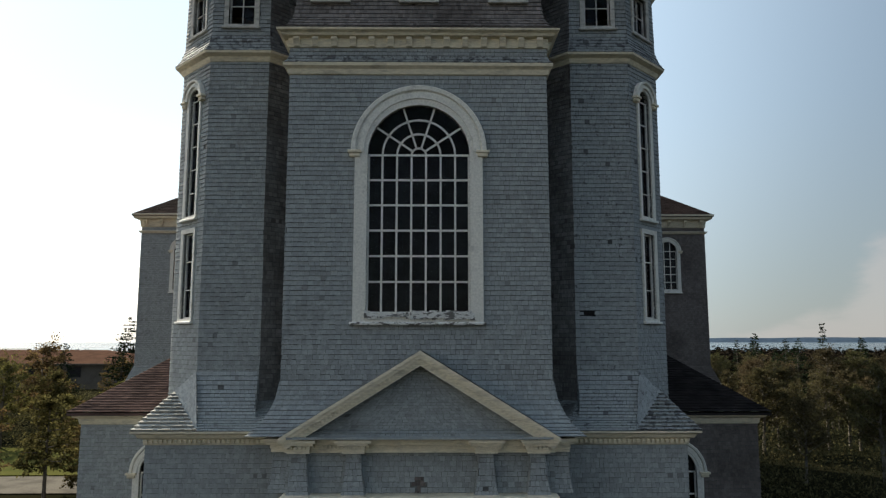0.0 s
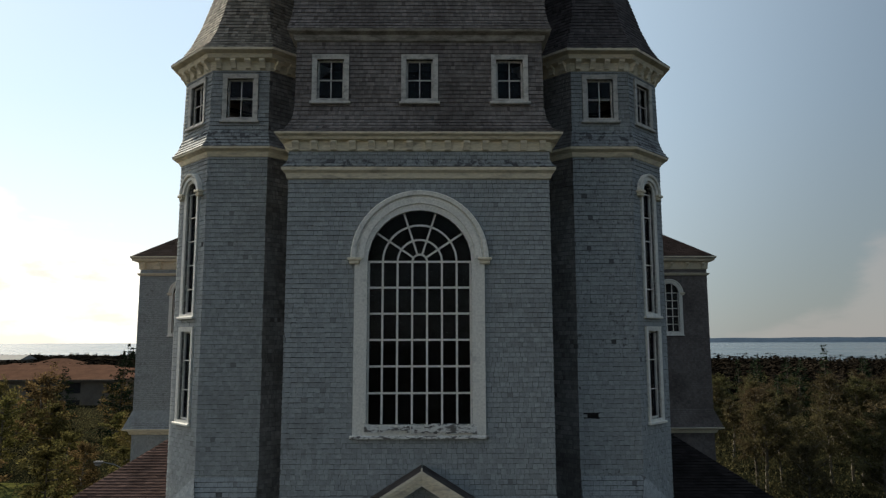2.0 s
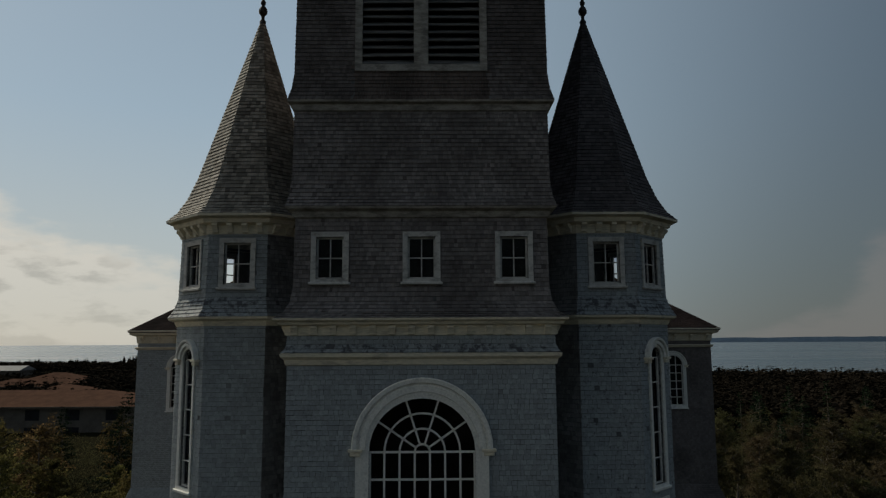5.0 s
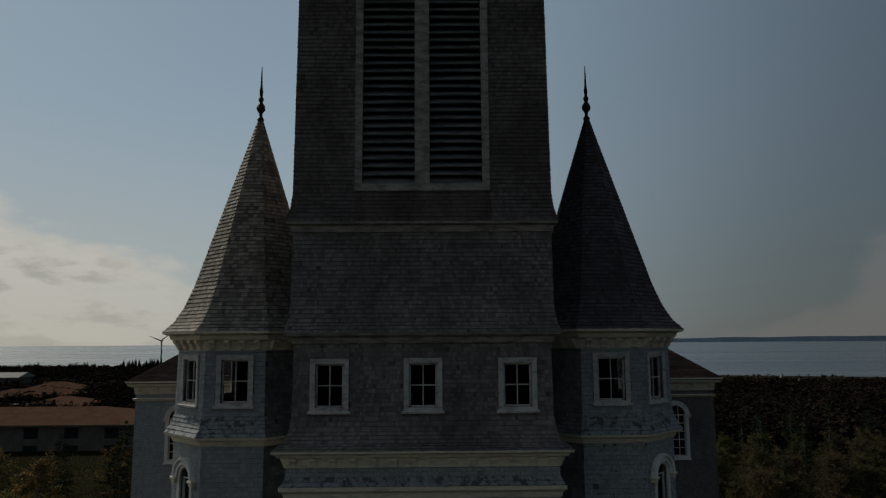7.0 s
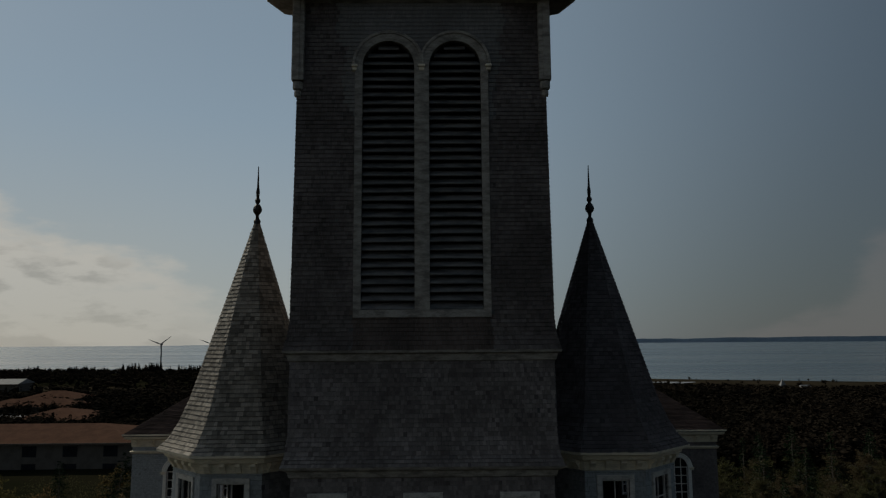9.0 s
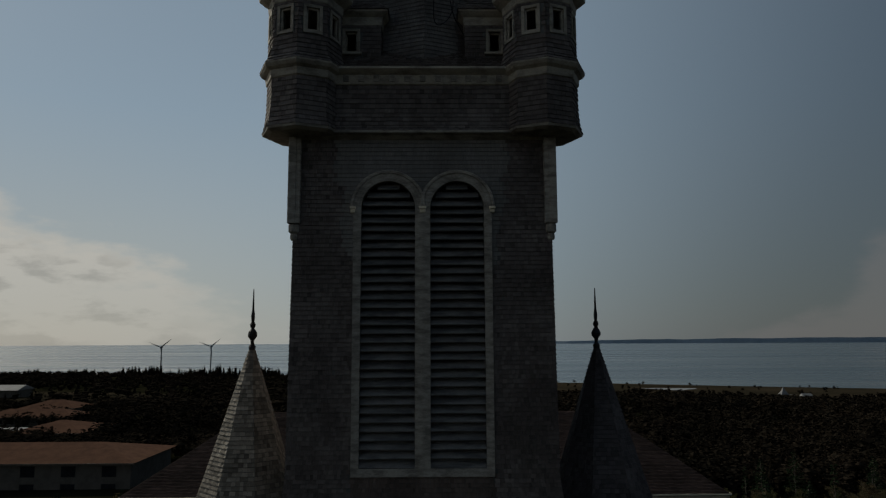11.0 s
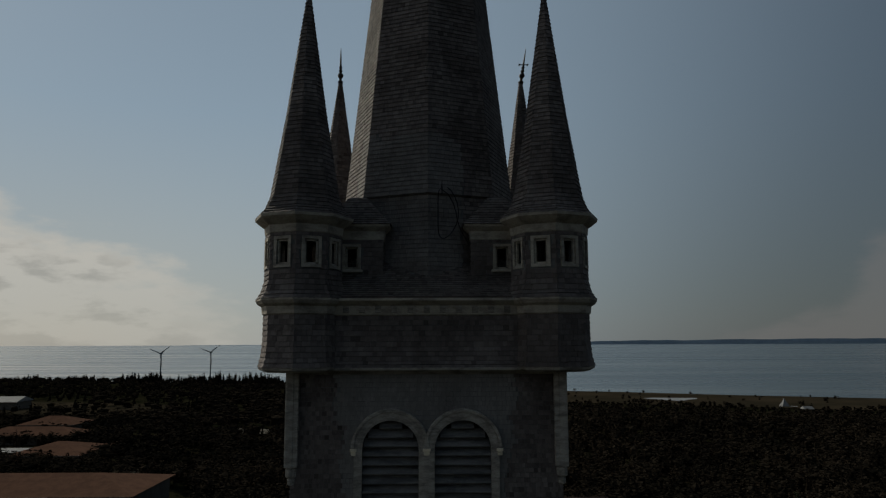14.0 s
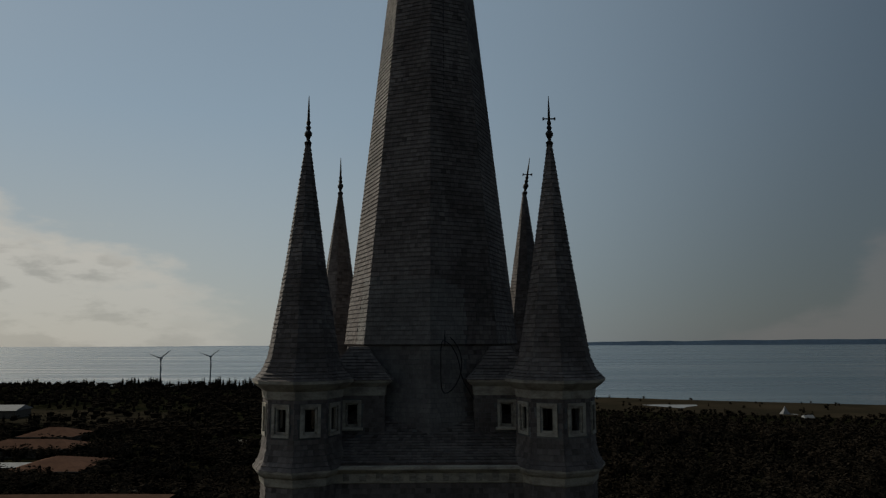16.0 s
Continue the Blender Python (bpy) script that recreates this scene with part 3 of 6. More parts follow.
def turret(c, outer, through_side, miss):
    """A stair turret of eight sides; outer is the side that looks out past the tower's corner."""
    e = thing("stair_turret", "octagonal shingled stair turret with a pointed bell-cast roof", "church turret", at=(c[0], c[1], 0), group="stair turrets")
    R = Ring(8, c)
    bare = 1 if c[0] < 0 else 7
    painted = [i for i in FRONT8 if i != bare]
    wall = wall_skin("wall", e, R, P_TUR, painted, M_CHIP if c[0] > 0 else M_BLUE, {(outer, 1): [TALL, LOWW]}, label="blue-grey painted shingle wall", miss=miss, skip=lambda p: singled(p) or chipped(p))
    upper = wall_skin("upper_wall", e, R, P_TFLARE[2:], painted, M_BLUE, {(i, 0): [TUR_UP] for i in (0, outer, through_side)})
    wall_skin("flare", e, R, P_TFLARE[:3], painted, M_FLAKE)
    # side facing the tower: weathered, with the recess's shade put into its colour
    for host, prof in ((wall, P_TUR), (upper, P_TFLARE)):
        piece("shingles", clad(R, prof, (bare,)), M_RECESS, host, "weathered shingles darkened with the recess's shade")["kind"] = "stuff"
    # left roof in the paler brown, right roof in the darker grey
    wall_skin("roof", e, R, P_TROOF, (0, 1, 2, 3, 5, 6, 7), M_ROOF_PALER if c[0] < 0 else M_ROOF_DARKER, label="paler brown shingle roof" if c[0] < 0 else "darker grey shingle roof")
    piece("belt", moulding(R, [(2.02, 16.93), (2.07, 16.96), (2.12, 17.08), (2.27, 17.14), (2.29, 17.20), (2.02, 17.23)]), M_TRIM, e)
    piece("eave", moulding(R, [(1.97, 19.50), (2.02, 19.54), (2.04, 19.78), (2.22, 19.84), (2.26, 19.95), (2.43, 20.00), (2.44, 20.07), (1.98, 20.10)]), M_TRIM, e, "cream bracketed eaves")
    bm = bmesh.new()
    lathe(bm, [(0.085, 26.65), (0.11, 26.8), (0.05, 26.9), (0.06, 27.0), (0.135, 27.10), (0.145, 27.17), (0.12, 27.25), (0.05, 27.35), (0.085, 27.43), (0.085, 27.47), (0.045, 27.55), (0.06, 27.72), (0.035, 27.9), (0.012, 28.55)], (c[0], c[1], 0), 10)
    piece("finial", bm, M_DARK, e)
    # slabs and a screen added to keep light out of the turret
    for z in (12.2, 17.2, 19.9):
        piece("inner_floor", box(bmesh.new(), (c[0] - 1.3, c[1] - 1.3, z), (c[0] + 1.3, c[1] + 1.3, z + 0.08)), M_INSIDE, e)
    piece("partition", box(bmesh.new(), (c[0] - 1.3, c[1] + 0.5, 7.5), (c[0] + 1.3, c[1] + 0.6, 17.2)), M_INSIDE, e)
    return e, R


TUR_L, RING_L = turret((-5.21, 3.73), 7, 5, 0.0005)
TUR_R, RING_R = turret((5.21, 3.73), 1, 3, 0.0012)
for x, y, z, w, h in CHIPS[:2]:  # black felt where shingles have come away
    piece("felt", box(bmesh.new(), (x - w - 0.06, 1.692, z - h - 0.06), (x + w + 0.06, 1.697, z + h + 0.06)), M_FELT_SHADE, TUR_R)

# ---------------------------------------------------------------- spire and belfry corner turrets
spire = thing("spire", "tall eight-sided spire of weathered grey shingles", "church spire", at=(0, 3.4, 34))
SP = Ring(8, (0.03, 3.4), 22.5)
K8 = math.cos(math.pi / 8)
P_SPIRE = [(2.78 * K8, 33.6), (2.45 * K8, 36.90), (2.54 * K8, 36.93), (1.33 * K8, 47.7), (0.05, 59.4)]


def renewed(p):
    """Paler, newer shingles low on the street side of the spire."""
    return p.y < 2.3 and p.x < 0.95 and p.z < 38.7 - 0.3 * max(0.0, p.x) + 0.35 * noise.noise(Vector((p.x * 1.4, 5.0, p.z * 2.0)))


spire_roof = wall_skin("roof", spire, SP, P_SPIRE, range(8), M_OLDSH, label="weathered grey shingles", skip=renewed)
piece("shingles", clad(SP, P_SPIRE, (0, 7, 6, 1), skip=lambda p: not renewed(p), thick=0.018), M_RENEWED, spire_roof, "paler renewed shingles")["kind"] = "stuff"

# ---------------------------------------------------------------- transept, nave and aisles


def slab(bm, pts, down=0.12):
    """A roof plane with thickness."""
    top = [bm.verts.new(p) for p in pts]
    low = [bm.verts.new((p[0], p[1], p[2] - down)) for p in pts]
    bm.faces.new(top)
    bm.faces.new(low[::-1])
    n = len(pts)
    for k in range(n):
        bm.faces.new((top[k], low[k], low[(k + 1) % n], top[(k + 1) % n]))


def front_wall(x0, x1, y, z0, z1, holes, deep=0.3):
    """A wall that looks to the street, with openings through it, and its back."""
    bm = bmesh.new()
    vs = [bm.verts.new(p) for p in ((x0, y, z0), (x1, y, z0), (x1, y, z1), (x0, y, z1))]
    es = [bm.edges.new((vs[j], vs[(j + 1) % 4])) for j in range(4)]
    for h in holes:
        ps = outline(h)
        ws = [bm.verts.new((u, y, z)) for u, z in ps]
        bs = [bm.verts.new((u, y + deep, z)) for u, z in ps]
        es += [bm.edges.new((ws[j], ws[(j + 1) % len(ws)])) for j in range(len(ws))]
        for j in range(len(ws)):
            bm.faces.new((ws[j], bs[j], bs[(j + 1) % len(ws)], ws[(j + 1) % len(ws)]))
    if holes:
        bmesh.ops.triangle_fill(bm, edges=es, use_beauty=True, use_dissolve=False)
    else:
        bm.faces.new(vs)
    return bm


def flat_shingles(host, quads, mat, skip=None, **kw):
    out = ([], [])
    for q in quads:
        shingles(out, *q, skip=skip, **kw)
    s = piece("shingles", out, mat, host)
    s["kind"] = "stuff"
    return s


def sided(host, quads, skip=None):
    """Painted shingles on the left; on the right weathered ones, their shade put into a darker colour."""
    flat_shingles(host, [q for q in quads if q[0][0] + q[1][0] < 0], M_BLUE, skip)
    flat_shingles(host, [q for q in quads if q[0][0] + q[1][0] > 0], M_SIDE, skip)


def hip_roof(host, x0, x1, y0, y1, z, k, mat, course=0.16):
    """A hipped roof over a rectangle of eaves, rising k a metre, shingled to the street and the ends."""
    d = (y1 - y0) / 2
    r = z + d * k
    a, b, c, e = (x0, y0, z), (x1, y0, z), (x1, y1, z), (x0, y1, z)
    p, q = (x0 + d, y0 + d, r), (x1 - d, y0 + d, r)
    bm = bmesh.new()
    for f in ((a, b, q, p), (b, c, q), (c, e, p, q), (e, a, p)):
        slab(bm, f)
    roof = piece("roof", bm, mat, host, "dull brown shingle roof")
    flat_shingles(roof, [(a, b, q, p), (b, c, q, q), (e, a, p, p)], mat, course=course, wide=(0.2, 0.34), thick=0.022)
    return roof


transept = thing("transept", "broad grey shingled transept with a hipped brown roof", "church transept", at=(-0.3, 34, 0))
TX0, TX1, TY = -19.05, 18.50, 28.5
T_HOLES = [(c - 0.62, c + 0.62, 12.25, 15.45, True) for c in (-16.2, -12.6, 12.4, 15.95)] + [(c - 0.62, c + 0.62, 1.6, 4.6, True) for c in (-16.2, 15.95)]
wall = piece("wall", front_wall(TX0, TX1, TY, 0, 17.0, T_HOLES), M_BASE, transept, "grey-blue shingle wall")
tall_skip = lambda p: any(inside(h, p.x, p.z, 0.1) for h in T_HOLES)
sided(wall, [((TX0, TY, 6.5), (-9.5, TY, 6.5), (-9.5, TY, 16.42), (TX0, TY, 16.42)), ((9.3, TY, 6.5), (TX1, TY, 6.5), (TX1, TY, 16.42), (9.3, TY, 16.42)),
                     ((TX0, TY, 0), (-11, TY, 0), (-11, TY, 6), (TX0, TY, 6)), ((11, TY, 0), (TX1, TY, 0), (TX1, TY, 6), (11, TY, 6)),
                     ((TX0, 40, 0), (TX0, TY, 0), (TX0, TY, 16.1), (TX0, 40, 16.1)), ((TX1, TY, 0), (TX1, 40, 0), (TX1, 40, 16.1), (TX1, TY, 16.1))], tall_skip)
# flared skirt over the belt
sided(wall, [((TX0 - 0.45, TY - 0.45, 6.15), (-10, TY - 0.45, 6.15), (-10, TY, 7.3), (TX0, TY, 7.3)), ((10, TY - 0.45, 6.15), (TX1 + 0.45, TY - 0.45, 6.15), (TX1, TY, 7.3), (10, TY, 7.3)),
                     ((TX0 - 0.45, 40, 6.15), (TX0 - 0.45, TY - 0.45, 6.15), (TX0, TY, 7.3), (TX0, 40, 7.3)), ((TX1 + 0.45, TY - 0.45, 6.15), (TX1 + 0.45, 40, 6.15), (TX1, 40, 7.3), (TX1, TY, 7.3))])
bm = bmesh.new()
box(bm, (TX0, TY + 0.3, 0), (TX1, TY + 0.4, 16.9))
box(bm, (TX0, 39.9, 0), (TX1, 40.0, 16.9))
box(bm, (TX0, TY, 0), (TX0 + 0.2, 40, 16.9))
box(bm, (TX1 - 0.2, TY, 0), (TX1, 40, 16.9))
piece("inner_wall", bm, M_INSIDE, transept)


def run(bm, x0, x1, y0, y1, sect):
    """A cornice round three sides of a block: sect is (out, z)."""
    loops = [[bm.verts.new(p) for p in ((x0 - o, y1, z), (x0 - o, y0 - o, z), (x1 + o, y0 - o, z), (x1 + o, y1, z))] for o, z in sect]
    for a, b in zip(loops, loops[1:]):
        for k in range(3):
            bm.faces.new((a[k], a[k + 1], b[k + 1], b[k]))
    return bm


piece("cornice", run(bmesh.new(), TX0, TX1, TY, 40, [(0, 16.40), (0.06, 16.44), (0.10, 16.85), (0.40, 16.95), (0.45, 17.12), (0.52, 17.15), (0.52, 17.24), (0, 17.26)]), M_TRIM, transept)
piece("belt", run(bmesh.new(), TX0, TX1, TY, 40, [(0, 15.98), (0.10, 16.02), (0.16, 16.14), (0, 16.18)]), M_TRIM, transept)
piece("belt", run(bmesh.new(), TX0, TX1, TY, 40, [(0, 5.75), (0.12, 5.8), (0.2, 6.0), (0.48, 6.08), (0.5, 6.16), (0.3, 6.18)]), M_TRIM, transept)
hip_roof(transept, TX0 - 0.5, TX1 + 0.5, TY - 0.5, 41, 17.22, 0.70, M_TRANSEPT_ROOF)

nave = thing("nave", "nave with low shingled aisles and brown roofs", "church nave", at=(0, 15, 0))
AX, AY = 11.02, 5.6
A_HOLES = [(c - 0.75, c + 0.75, 1.2, 5.45, True) for c in (-8.3, 8.2)]
wall = piece("wall", front_wall(-AX, AX, AY, 0, 6.3, A_HOLES), M_BASE, nave, "grey shingle aisle wall")
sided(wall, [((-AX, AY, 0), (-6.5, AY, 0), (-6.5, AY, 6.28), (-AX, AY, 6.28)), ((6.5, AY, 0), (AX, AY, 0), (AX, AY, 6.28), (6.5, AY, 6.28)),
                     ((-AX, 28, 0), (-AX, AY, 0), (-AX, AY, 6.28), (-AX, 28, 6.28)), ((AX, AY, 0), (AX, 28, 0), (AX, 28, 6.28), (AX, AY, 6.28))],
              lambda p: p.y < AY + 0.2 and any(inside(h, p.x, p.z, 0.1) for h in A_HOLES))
for s in (-1, 1):
    for lo, hi in (((s * AX - 0.1 * s, AY + 0.02, 0), (s * (AX - 0.25), 28, 6.3)), ((s * 7.0, AY + 0.5, 0), (s * 6.8, 28, 12.6)), ((s * AX - s * 0.1, AY + 0.3, 0), (s * 7.0, AY + 0.4, 6.25))):
        piece("inner_wall", box(bmesh.new(), lo, hi), M_INSIDE, nave)
piece("cornice", run(bmesh.new(), -AX, AX, AY, 28, [(0, 6.22), (0.05, 6.26), (0.08, 6.42), (0.22, 6.48), (0.26, 6.58), (0.34, 6.62), (0.34, 6.67), (0, 6.70)]), M_TRIM, nave, "cream dentilled aisle cornice")
e0, zt = AX + 0.34, 6.66
for s in (-1, 1):
    bm = bmesh.new()
    p = [(s * e0, AY - 0.34, zt), (s * e0, 28, zt), (s * 7.0, 28, zt + 3.04), (s * 7.0, AY + 4.0, zt + 3.04)]
    f = [(s * e0, AY - 0.34, zt), (s * 7.0, AY + 4.0, zt + 3.04), (s * 3.0, AY + 4.0, zt + 3.04), (s * 3.0, AY - 0.34, zt)]
    slab(bm, p)
    slab(bm, f)
    quads = [(f[0], f[3], f[2], f[1]) if s < 0 else (f[3], f[0], f[1], f[2]), (p[1], p[0], p[3], p[2]) if s < 0 else (p[0], p[1], p[2], p[3])]
    # the church's shade on the right roof is put into black shingles
    roof = piece("aisle_roof", bm, M_BROWN if s < 0 else M_FELT_SHADE, nave, "dull brown shingle roof" if s < 0 else "shingle roof coloured black for the church's shade")
    flat_shingles(roof, quads, M_BROWN if s < 0 else M_FELT_SHADE, course=0.15, wide=(0.2, 0.34), thick=0.022)
bm = bmesh.new()
for s in (-1, 1):
    slab(bm, [(s * 7.4, 7.3, 15.6), (s * 7.4, 29, 15.6), (0, 29, 22.0), (0, 7.3, 22.0)])
    box(bm, (s * 7.05, 7.6, 6), (s * 6.9, 28.5, 15.7))
piece("roof", bm, M_BROWN, nave)
bm = bmesh.new()
gable = [bm.verts.new(p) for p in ((-7, 7.5, 6), (7, 7.5, 6), (7, 7.5, 15.6), (0, 7.5, 21.8), (-7, 7.5, 15.6))]
bm.faces.new(gable)
piece("gable_wall", bm, M_BLUE, nave)

# ---------------------------------------------------------------- windows


def pane_mesh(w, h):
    bm = bmesh.new()
    box(bm, (0, -0.003, 0), (w, 0.003, h))
    me = bpy.data.meshes.new("pane")
    bm.to_mesh(me)
    bm.free()
    me.materials.append(M_GLASS)
    return me


def put(name, me, m, parent):
    """An object of its own on a shared mesh, at a place in the world, under a part."""
    ob = new(name, me)
    ob.parent = parent
    if parent.parent is None:
        ob.matrix_parent_inverse = parent.matrix_basis.inverted()
    ob.matrix_basis = m
    return ob


def window(host, m, h, cols, rows, w=0.12, out=0.05, frame_mat=None, bar_w=0.035, deep=0.10, gone=(), label="", sill=True, sash_mat=None):
    """A window in the opening h of a wall whose pose is m: casing, sill, glazing bars and single panes."""
    frame_mat = frame_mat or M_WHITE
    u0, u1, z0, z1, arched = h
    win = piece("window", casing(bmesh.new(), h, w, out, deep, m), frame_mat, host, label)
    if sill:
        piece("sill", box(bmesh.new(), (u0 - w - 0.05, -out - 0.06, z0 - w - 0.02), (u1 + w + 0.05, 0.04, z0 - w + 0.05), m, 0.012), frame_mat, win)
    bm = bmesh.new()
    top = z1 - (u1 - u0) / 2 if arched else z1
    for k in range(1, cols):
        u = u0 + (u1 - u0) * k / cols
        hi = z1 if not arched else top + math.sqrt(max(0, ((u1 - u0) / 2) ** 2 - (u - (u0 + u1) / 2) ** 2))
        box(bm, (u - bar_w / 2, deep - 0.03, z0), (u + bar_w / 2, deep + 0.01, hi), m)
    for k in range(1, rows + (1 if arched else 0)):
        z = z0 + (top - z0) * k / rows
        box(bm, (u0, deep - 0.032, z - bar_w / 2), (u1, deep + 0.012, z + bar_w / 2), m)
    s = 0.05
    for lo, hi in (((u0, z0), (u0 + s, top)), ((u1 - s, z0), (u1, top)), ((u0, z0), (u1, z0 + s))) + (() if arched else (((u0, z1 - s), (u1, z1)),)):
        box(bm, (lo[0], deep - 0.04, lo[1]), (hi[0], deep + 0.02, hi[1]), m)
    piece("sash", bm, sash_mat or frame_mat, win)
    cw, ch = (u1 - u0) / cols, (top - z0) / rows
    me = pane_mesh(cw, ch)
    for i in range(cols):
        for j in range(rows):
            if (i, j) not in gone:
                put("pane", me, m @ Matrix.Translation((u0 + i * cw, deep, z0 + j * ch)), win)
    if arched:
        bm = bmesh.new()
        r, uc = (u1 - u0) / 2, (u0 + u1) / 2
        pts = [(uc + r * math.cos(math.pi * k / 12), top + r * math.sin(math.pi * k / 12)) for k in range(13)]
        bm.faces.new([bm.verts.new(m @ Vector((u, deep, z))) for u, z in pts])
        piece("pane", bm, M_GLASS, win)
    return win


def hood(host, m, uc, zc, r, wide, out, mat, ears=0.16):
    """A moulded arch over a window, with an impost block at each foot."""
    bm = bmesh.new()
    sect = [(0.0, out * 0.5), (wide * 0.14, out * 0.5), (wide * 0.18, out * 0.95), (wide * 0.52, out * 1.0), (wide * 0.57, out * 0.6), (wide * 0.66, out * 0.62),
            (wide * 0.72, out * 1.3), (wide * 0.94, out * 1.4), (wide, out * 1.1), (wide, -0.02), (0, -0.02)]
    rows = []
    for k in range(25):
        a = math.pi * k / 24
        rows.append([bm.verts.new(m @ Vector((uc + (r + d) * math.cos(a), -o, zc + (r + d) * math.sin(a)))) for d, o in sect])
    for a, b in zip(rows, rows[1:]):
        for k in range(len(sect)):
            bm.faces.new((a[k], a[(k + 1) % len(sect)], b[(k + 1) % len(sect)], b[k]))
    arch = piece("arch_moulding", bm, mat, host)
    for s in (-1, 1):
        bm = bmesh.new()
        x = uc + s * (r + wide * 0.75)
        box(bm, (x - ears * 0.8, -out * 1.5, zc - 0.05), (x + ears * 0.8, 0.02, zc + 0.02), m, 0.01)
        box(bm, (x - ears * 0.6, -out * 1.2, zc - 0.15), (x + ears * 0.6, 0.02, zc - 0.05), m, 0.015)
        piece("impost", bm, M_TRIM, arch)
    return arch


def dentil_mesh(w, d, h):
    bm = box(bmesh.new(), (-w / 2, -d / 2, -h / 2), (w / 2, d / 2, h / 2))
    me = bpy.data.meshes.new("dentil")
    bm.to_mesh(me)
    bm.free()
    me.materials.append(M_TRIM)
    return me


# the great arched window over the porch
m0 = place(TW, 0, 3.395)
u0, u1, z0, z1, _ = BIGWIN
UC, SPR, RG = (u0 + u1) / 2, z1 - (u1 - u0) / 2, (u1 - u0) / 2
bm = bmesh.new()
casing(bm, BIGWIN, 0.33, 0.07, 0.12, m0)
great = piece("window", bm, M_WHITE, tower, "tall white arched window with a fanlight")
hood(tower, m0, UC, SPR + 0.075, RG + 0.02, 0.42, 0.10, M_WHITE, 0.22)
bm = bmesh.new()
box(bm, (u0 - 0.40, -0.14, z0 - 0.34), (u1 + 0.40, 0.02, z0 - 0.26), m0, 0.015)
for k in range(60):
    x = random.uniform(u0 - 0.1, u1 + 0.1)
    s = random.uniform(0.03, 0.12)
    box(bm, (x - s, -0.11 - random.uniform(0, 0.03), z0 - 0.12 - random.uniform(0, 0.1)), (x + s, -0.06, z0 - 0.02 + random.uniform(-0.05, 0.05)), m0)
piece("sill", bm, M_PEEL, great, "peeling white sill")
D = 0.10
bars = [u0 + (u1 - u0) * k / 7 for k in range(8)]
rails = [SPR - 0.665 * k for k in range(0, 7)]
rails[6] = z0
bm = bmesh.new()
for u in bars[1:-1]:
    box(bm, (u - 0.026, D - 0.03, z0), (u + 0.026, D + 0.012, SPR), m0)
for z in rails[:-1]:
    box(bm, (u0, D - 0.032, z - 0.026), (u1, D + 0.014, z + 0.026), m0)
for r in [bars[4] - UC, bars[5] - UC, bars[6] - UC]:
    for k in range(20):
        a0, a1 = math.pi * k / 20, math.pi * (k + 1) / 20
        bar(bm, m0 @ Vector((UC + r * math.cos(a0), D - 0.01, SPR + r * math.sin(a0))), m0 @ Vector((UC + r * math.cos(a1), D - 0.01, SPR + r * math.sin(a1))), 0.05, 0.045, (0, -1, 0))
SPOKES = [0, 34, 72, 108, 146, 180]
for a in SPOKES[1:-1]:
    a = radians(a)
    r0 = bars[4] - UC
    bar(bm, m0 @ Vector((UC + r0 * math.cos(a), D - 0.01, SPR + r0 * math.sin(a))), m0 @ Vector((UC + RG * math.cos(a), D - 0.01, SPR + RG * math.sin(a))), 0.05, 0.045, (0, -1, 0))
for u in (u0 + 0.02, u1 - 0.02):
    box(bm, (u - 0.03, D - 0.05, z0), (u + 0.03, D + 0.02, SPR), m0)
piece("sash", bm, M_WHITE, great, "white glazing bars with flaking paint")
cw = (u1 - u0) / 7
for j in range(6):
    zb, zt = rails[j + 1], rails[j]
    me = pane_mesh(cw, zt - zb)
    for i in range(7):
        put("pane", me, m0 @ Matrix.Translation((u0 + i * cw, D, zb)), great)
radii = [0, bars[4] - UC, bars[5] - UC, bars[6] - UC, RG]
for q in range(4):
    for a0, a1 in zip(SPOKES, SPOKES[1:]) if q else [(0, 180)]:
        bm = bmesh.new()
        arc = [radians(a0 + (a1 - a0) * k / 6) for k in range(7)]
        pts = [(radii[q + 1], a) for a in arc] + ([(radii[q], a) for a in reversed(arc)] if q else [])
        bm.faces.new([bm.verts.new(m0 @ Vector((UC + r * math.cos(a), D, SPR + r * math.sin(a)))) for r, a in pts])
        piece("pane", bm, M_GLASS, great)

# attic windows
for h in ATTIC_WIN:
    window(tower, place(TW, 0, 3.29), h, 2, 2, 0.13, 0.06, M_FRAME, 0.03, label="small four-pane window in a worn white frame")

# turret windows
for host, R, outer, back in ((TUR_L, RING_L, 7, 5), (TUR_R, RING_R, 1, 3)):
    for i in (0, outer, back):
        window(host, place(R, i, 2.0), TUR_UP, 2, 2, 0.13, 0.06, M_FRAME, 0.03, gone=((0, 0),) if i == 0 and outer == 7 else ((1, 0),) if i == 0 else ((0, 0), (1, 0), (0, 1), (1, 1)) if i == back else (), label="four-pane window with a broken pane" if i == 0 else "")
    m = place(R, outer, 2.03)
    window(host, m, TALL, 1, 5, 0.13, 0.06, M_WHITE, 0.03, label="tall narrow white arched window", sill=True)
    hood(host, m, 0, 16.0, 0.33, 0.25, 0.12, M_WHITE, 0.17)
    window(host, m, LOWW, 1, 3, 0.13, 0.06, M_WHITE, 0.03, label="narrow white window")

# transept and aisle windows
mt = Matrix.Translation((0, TY, 0))
for h in T_HOLES:
    window(transept, mt, h, 3, 5, 0.22, 0.08, M_WHITE, 0.05)
    hood(transept, mt, (h[0] + h[1]) / 2, h[3] - 0.62, 0.64, 0.28, 0.1, M_WHITE, 0.2)
ma = Matrix.Translation((0, AY, 0))
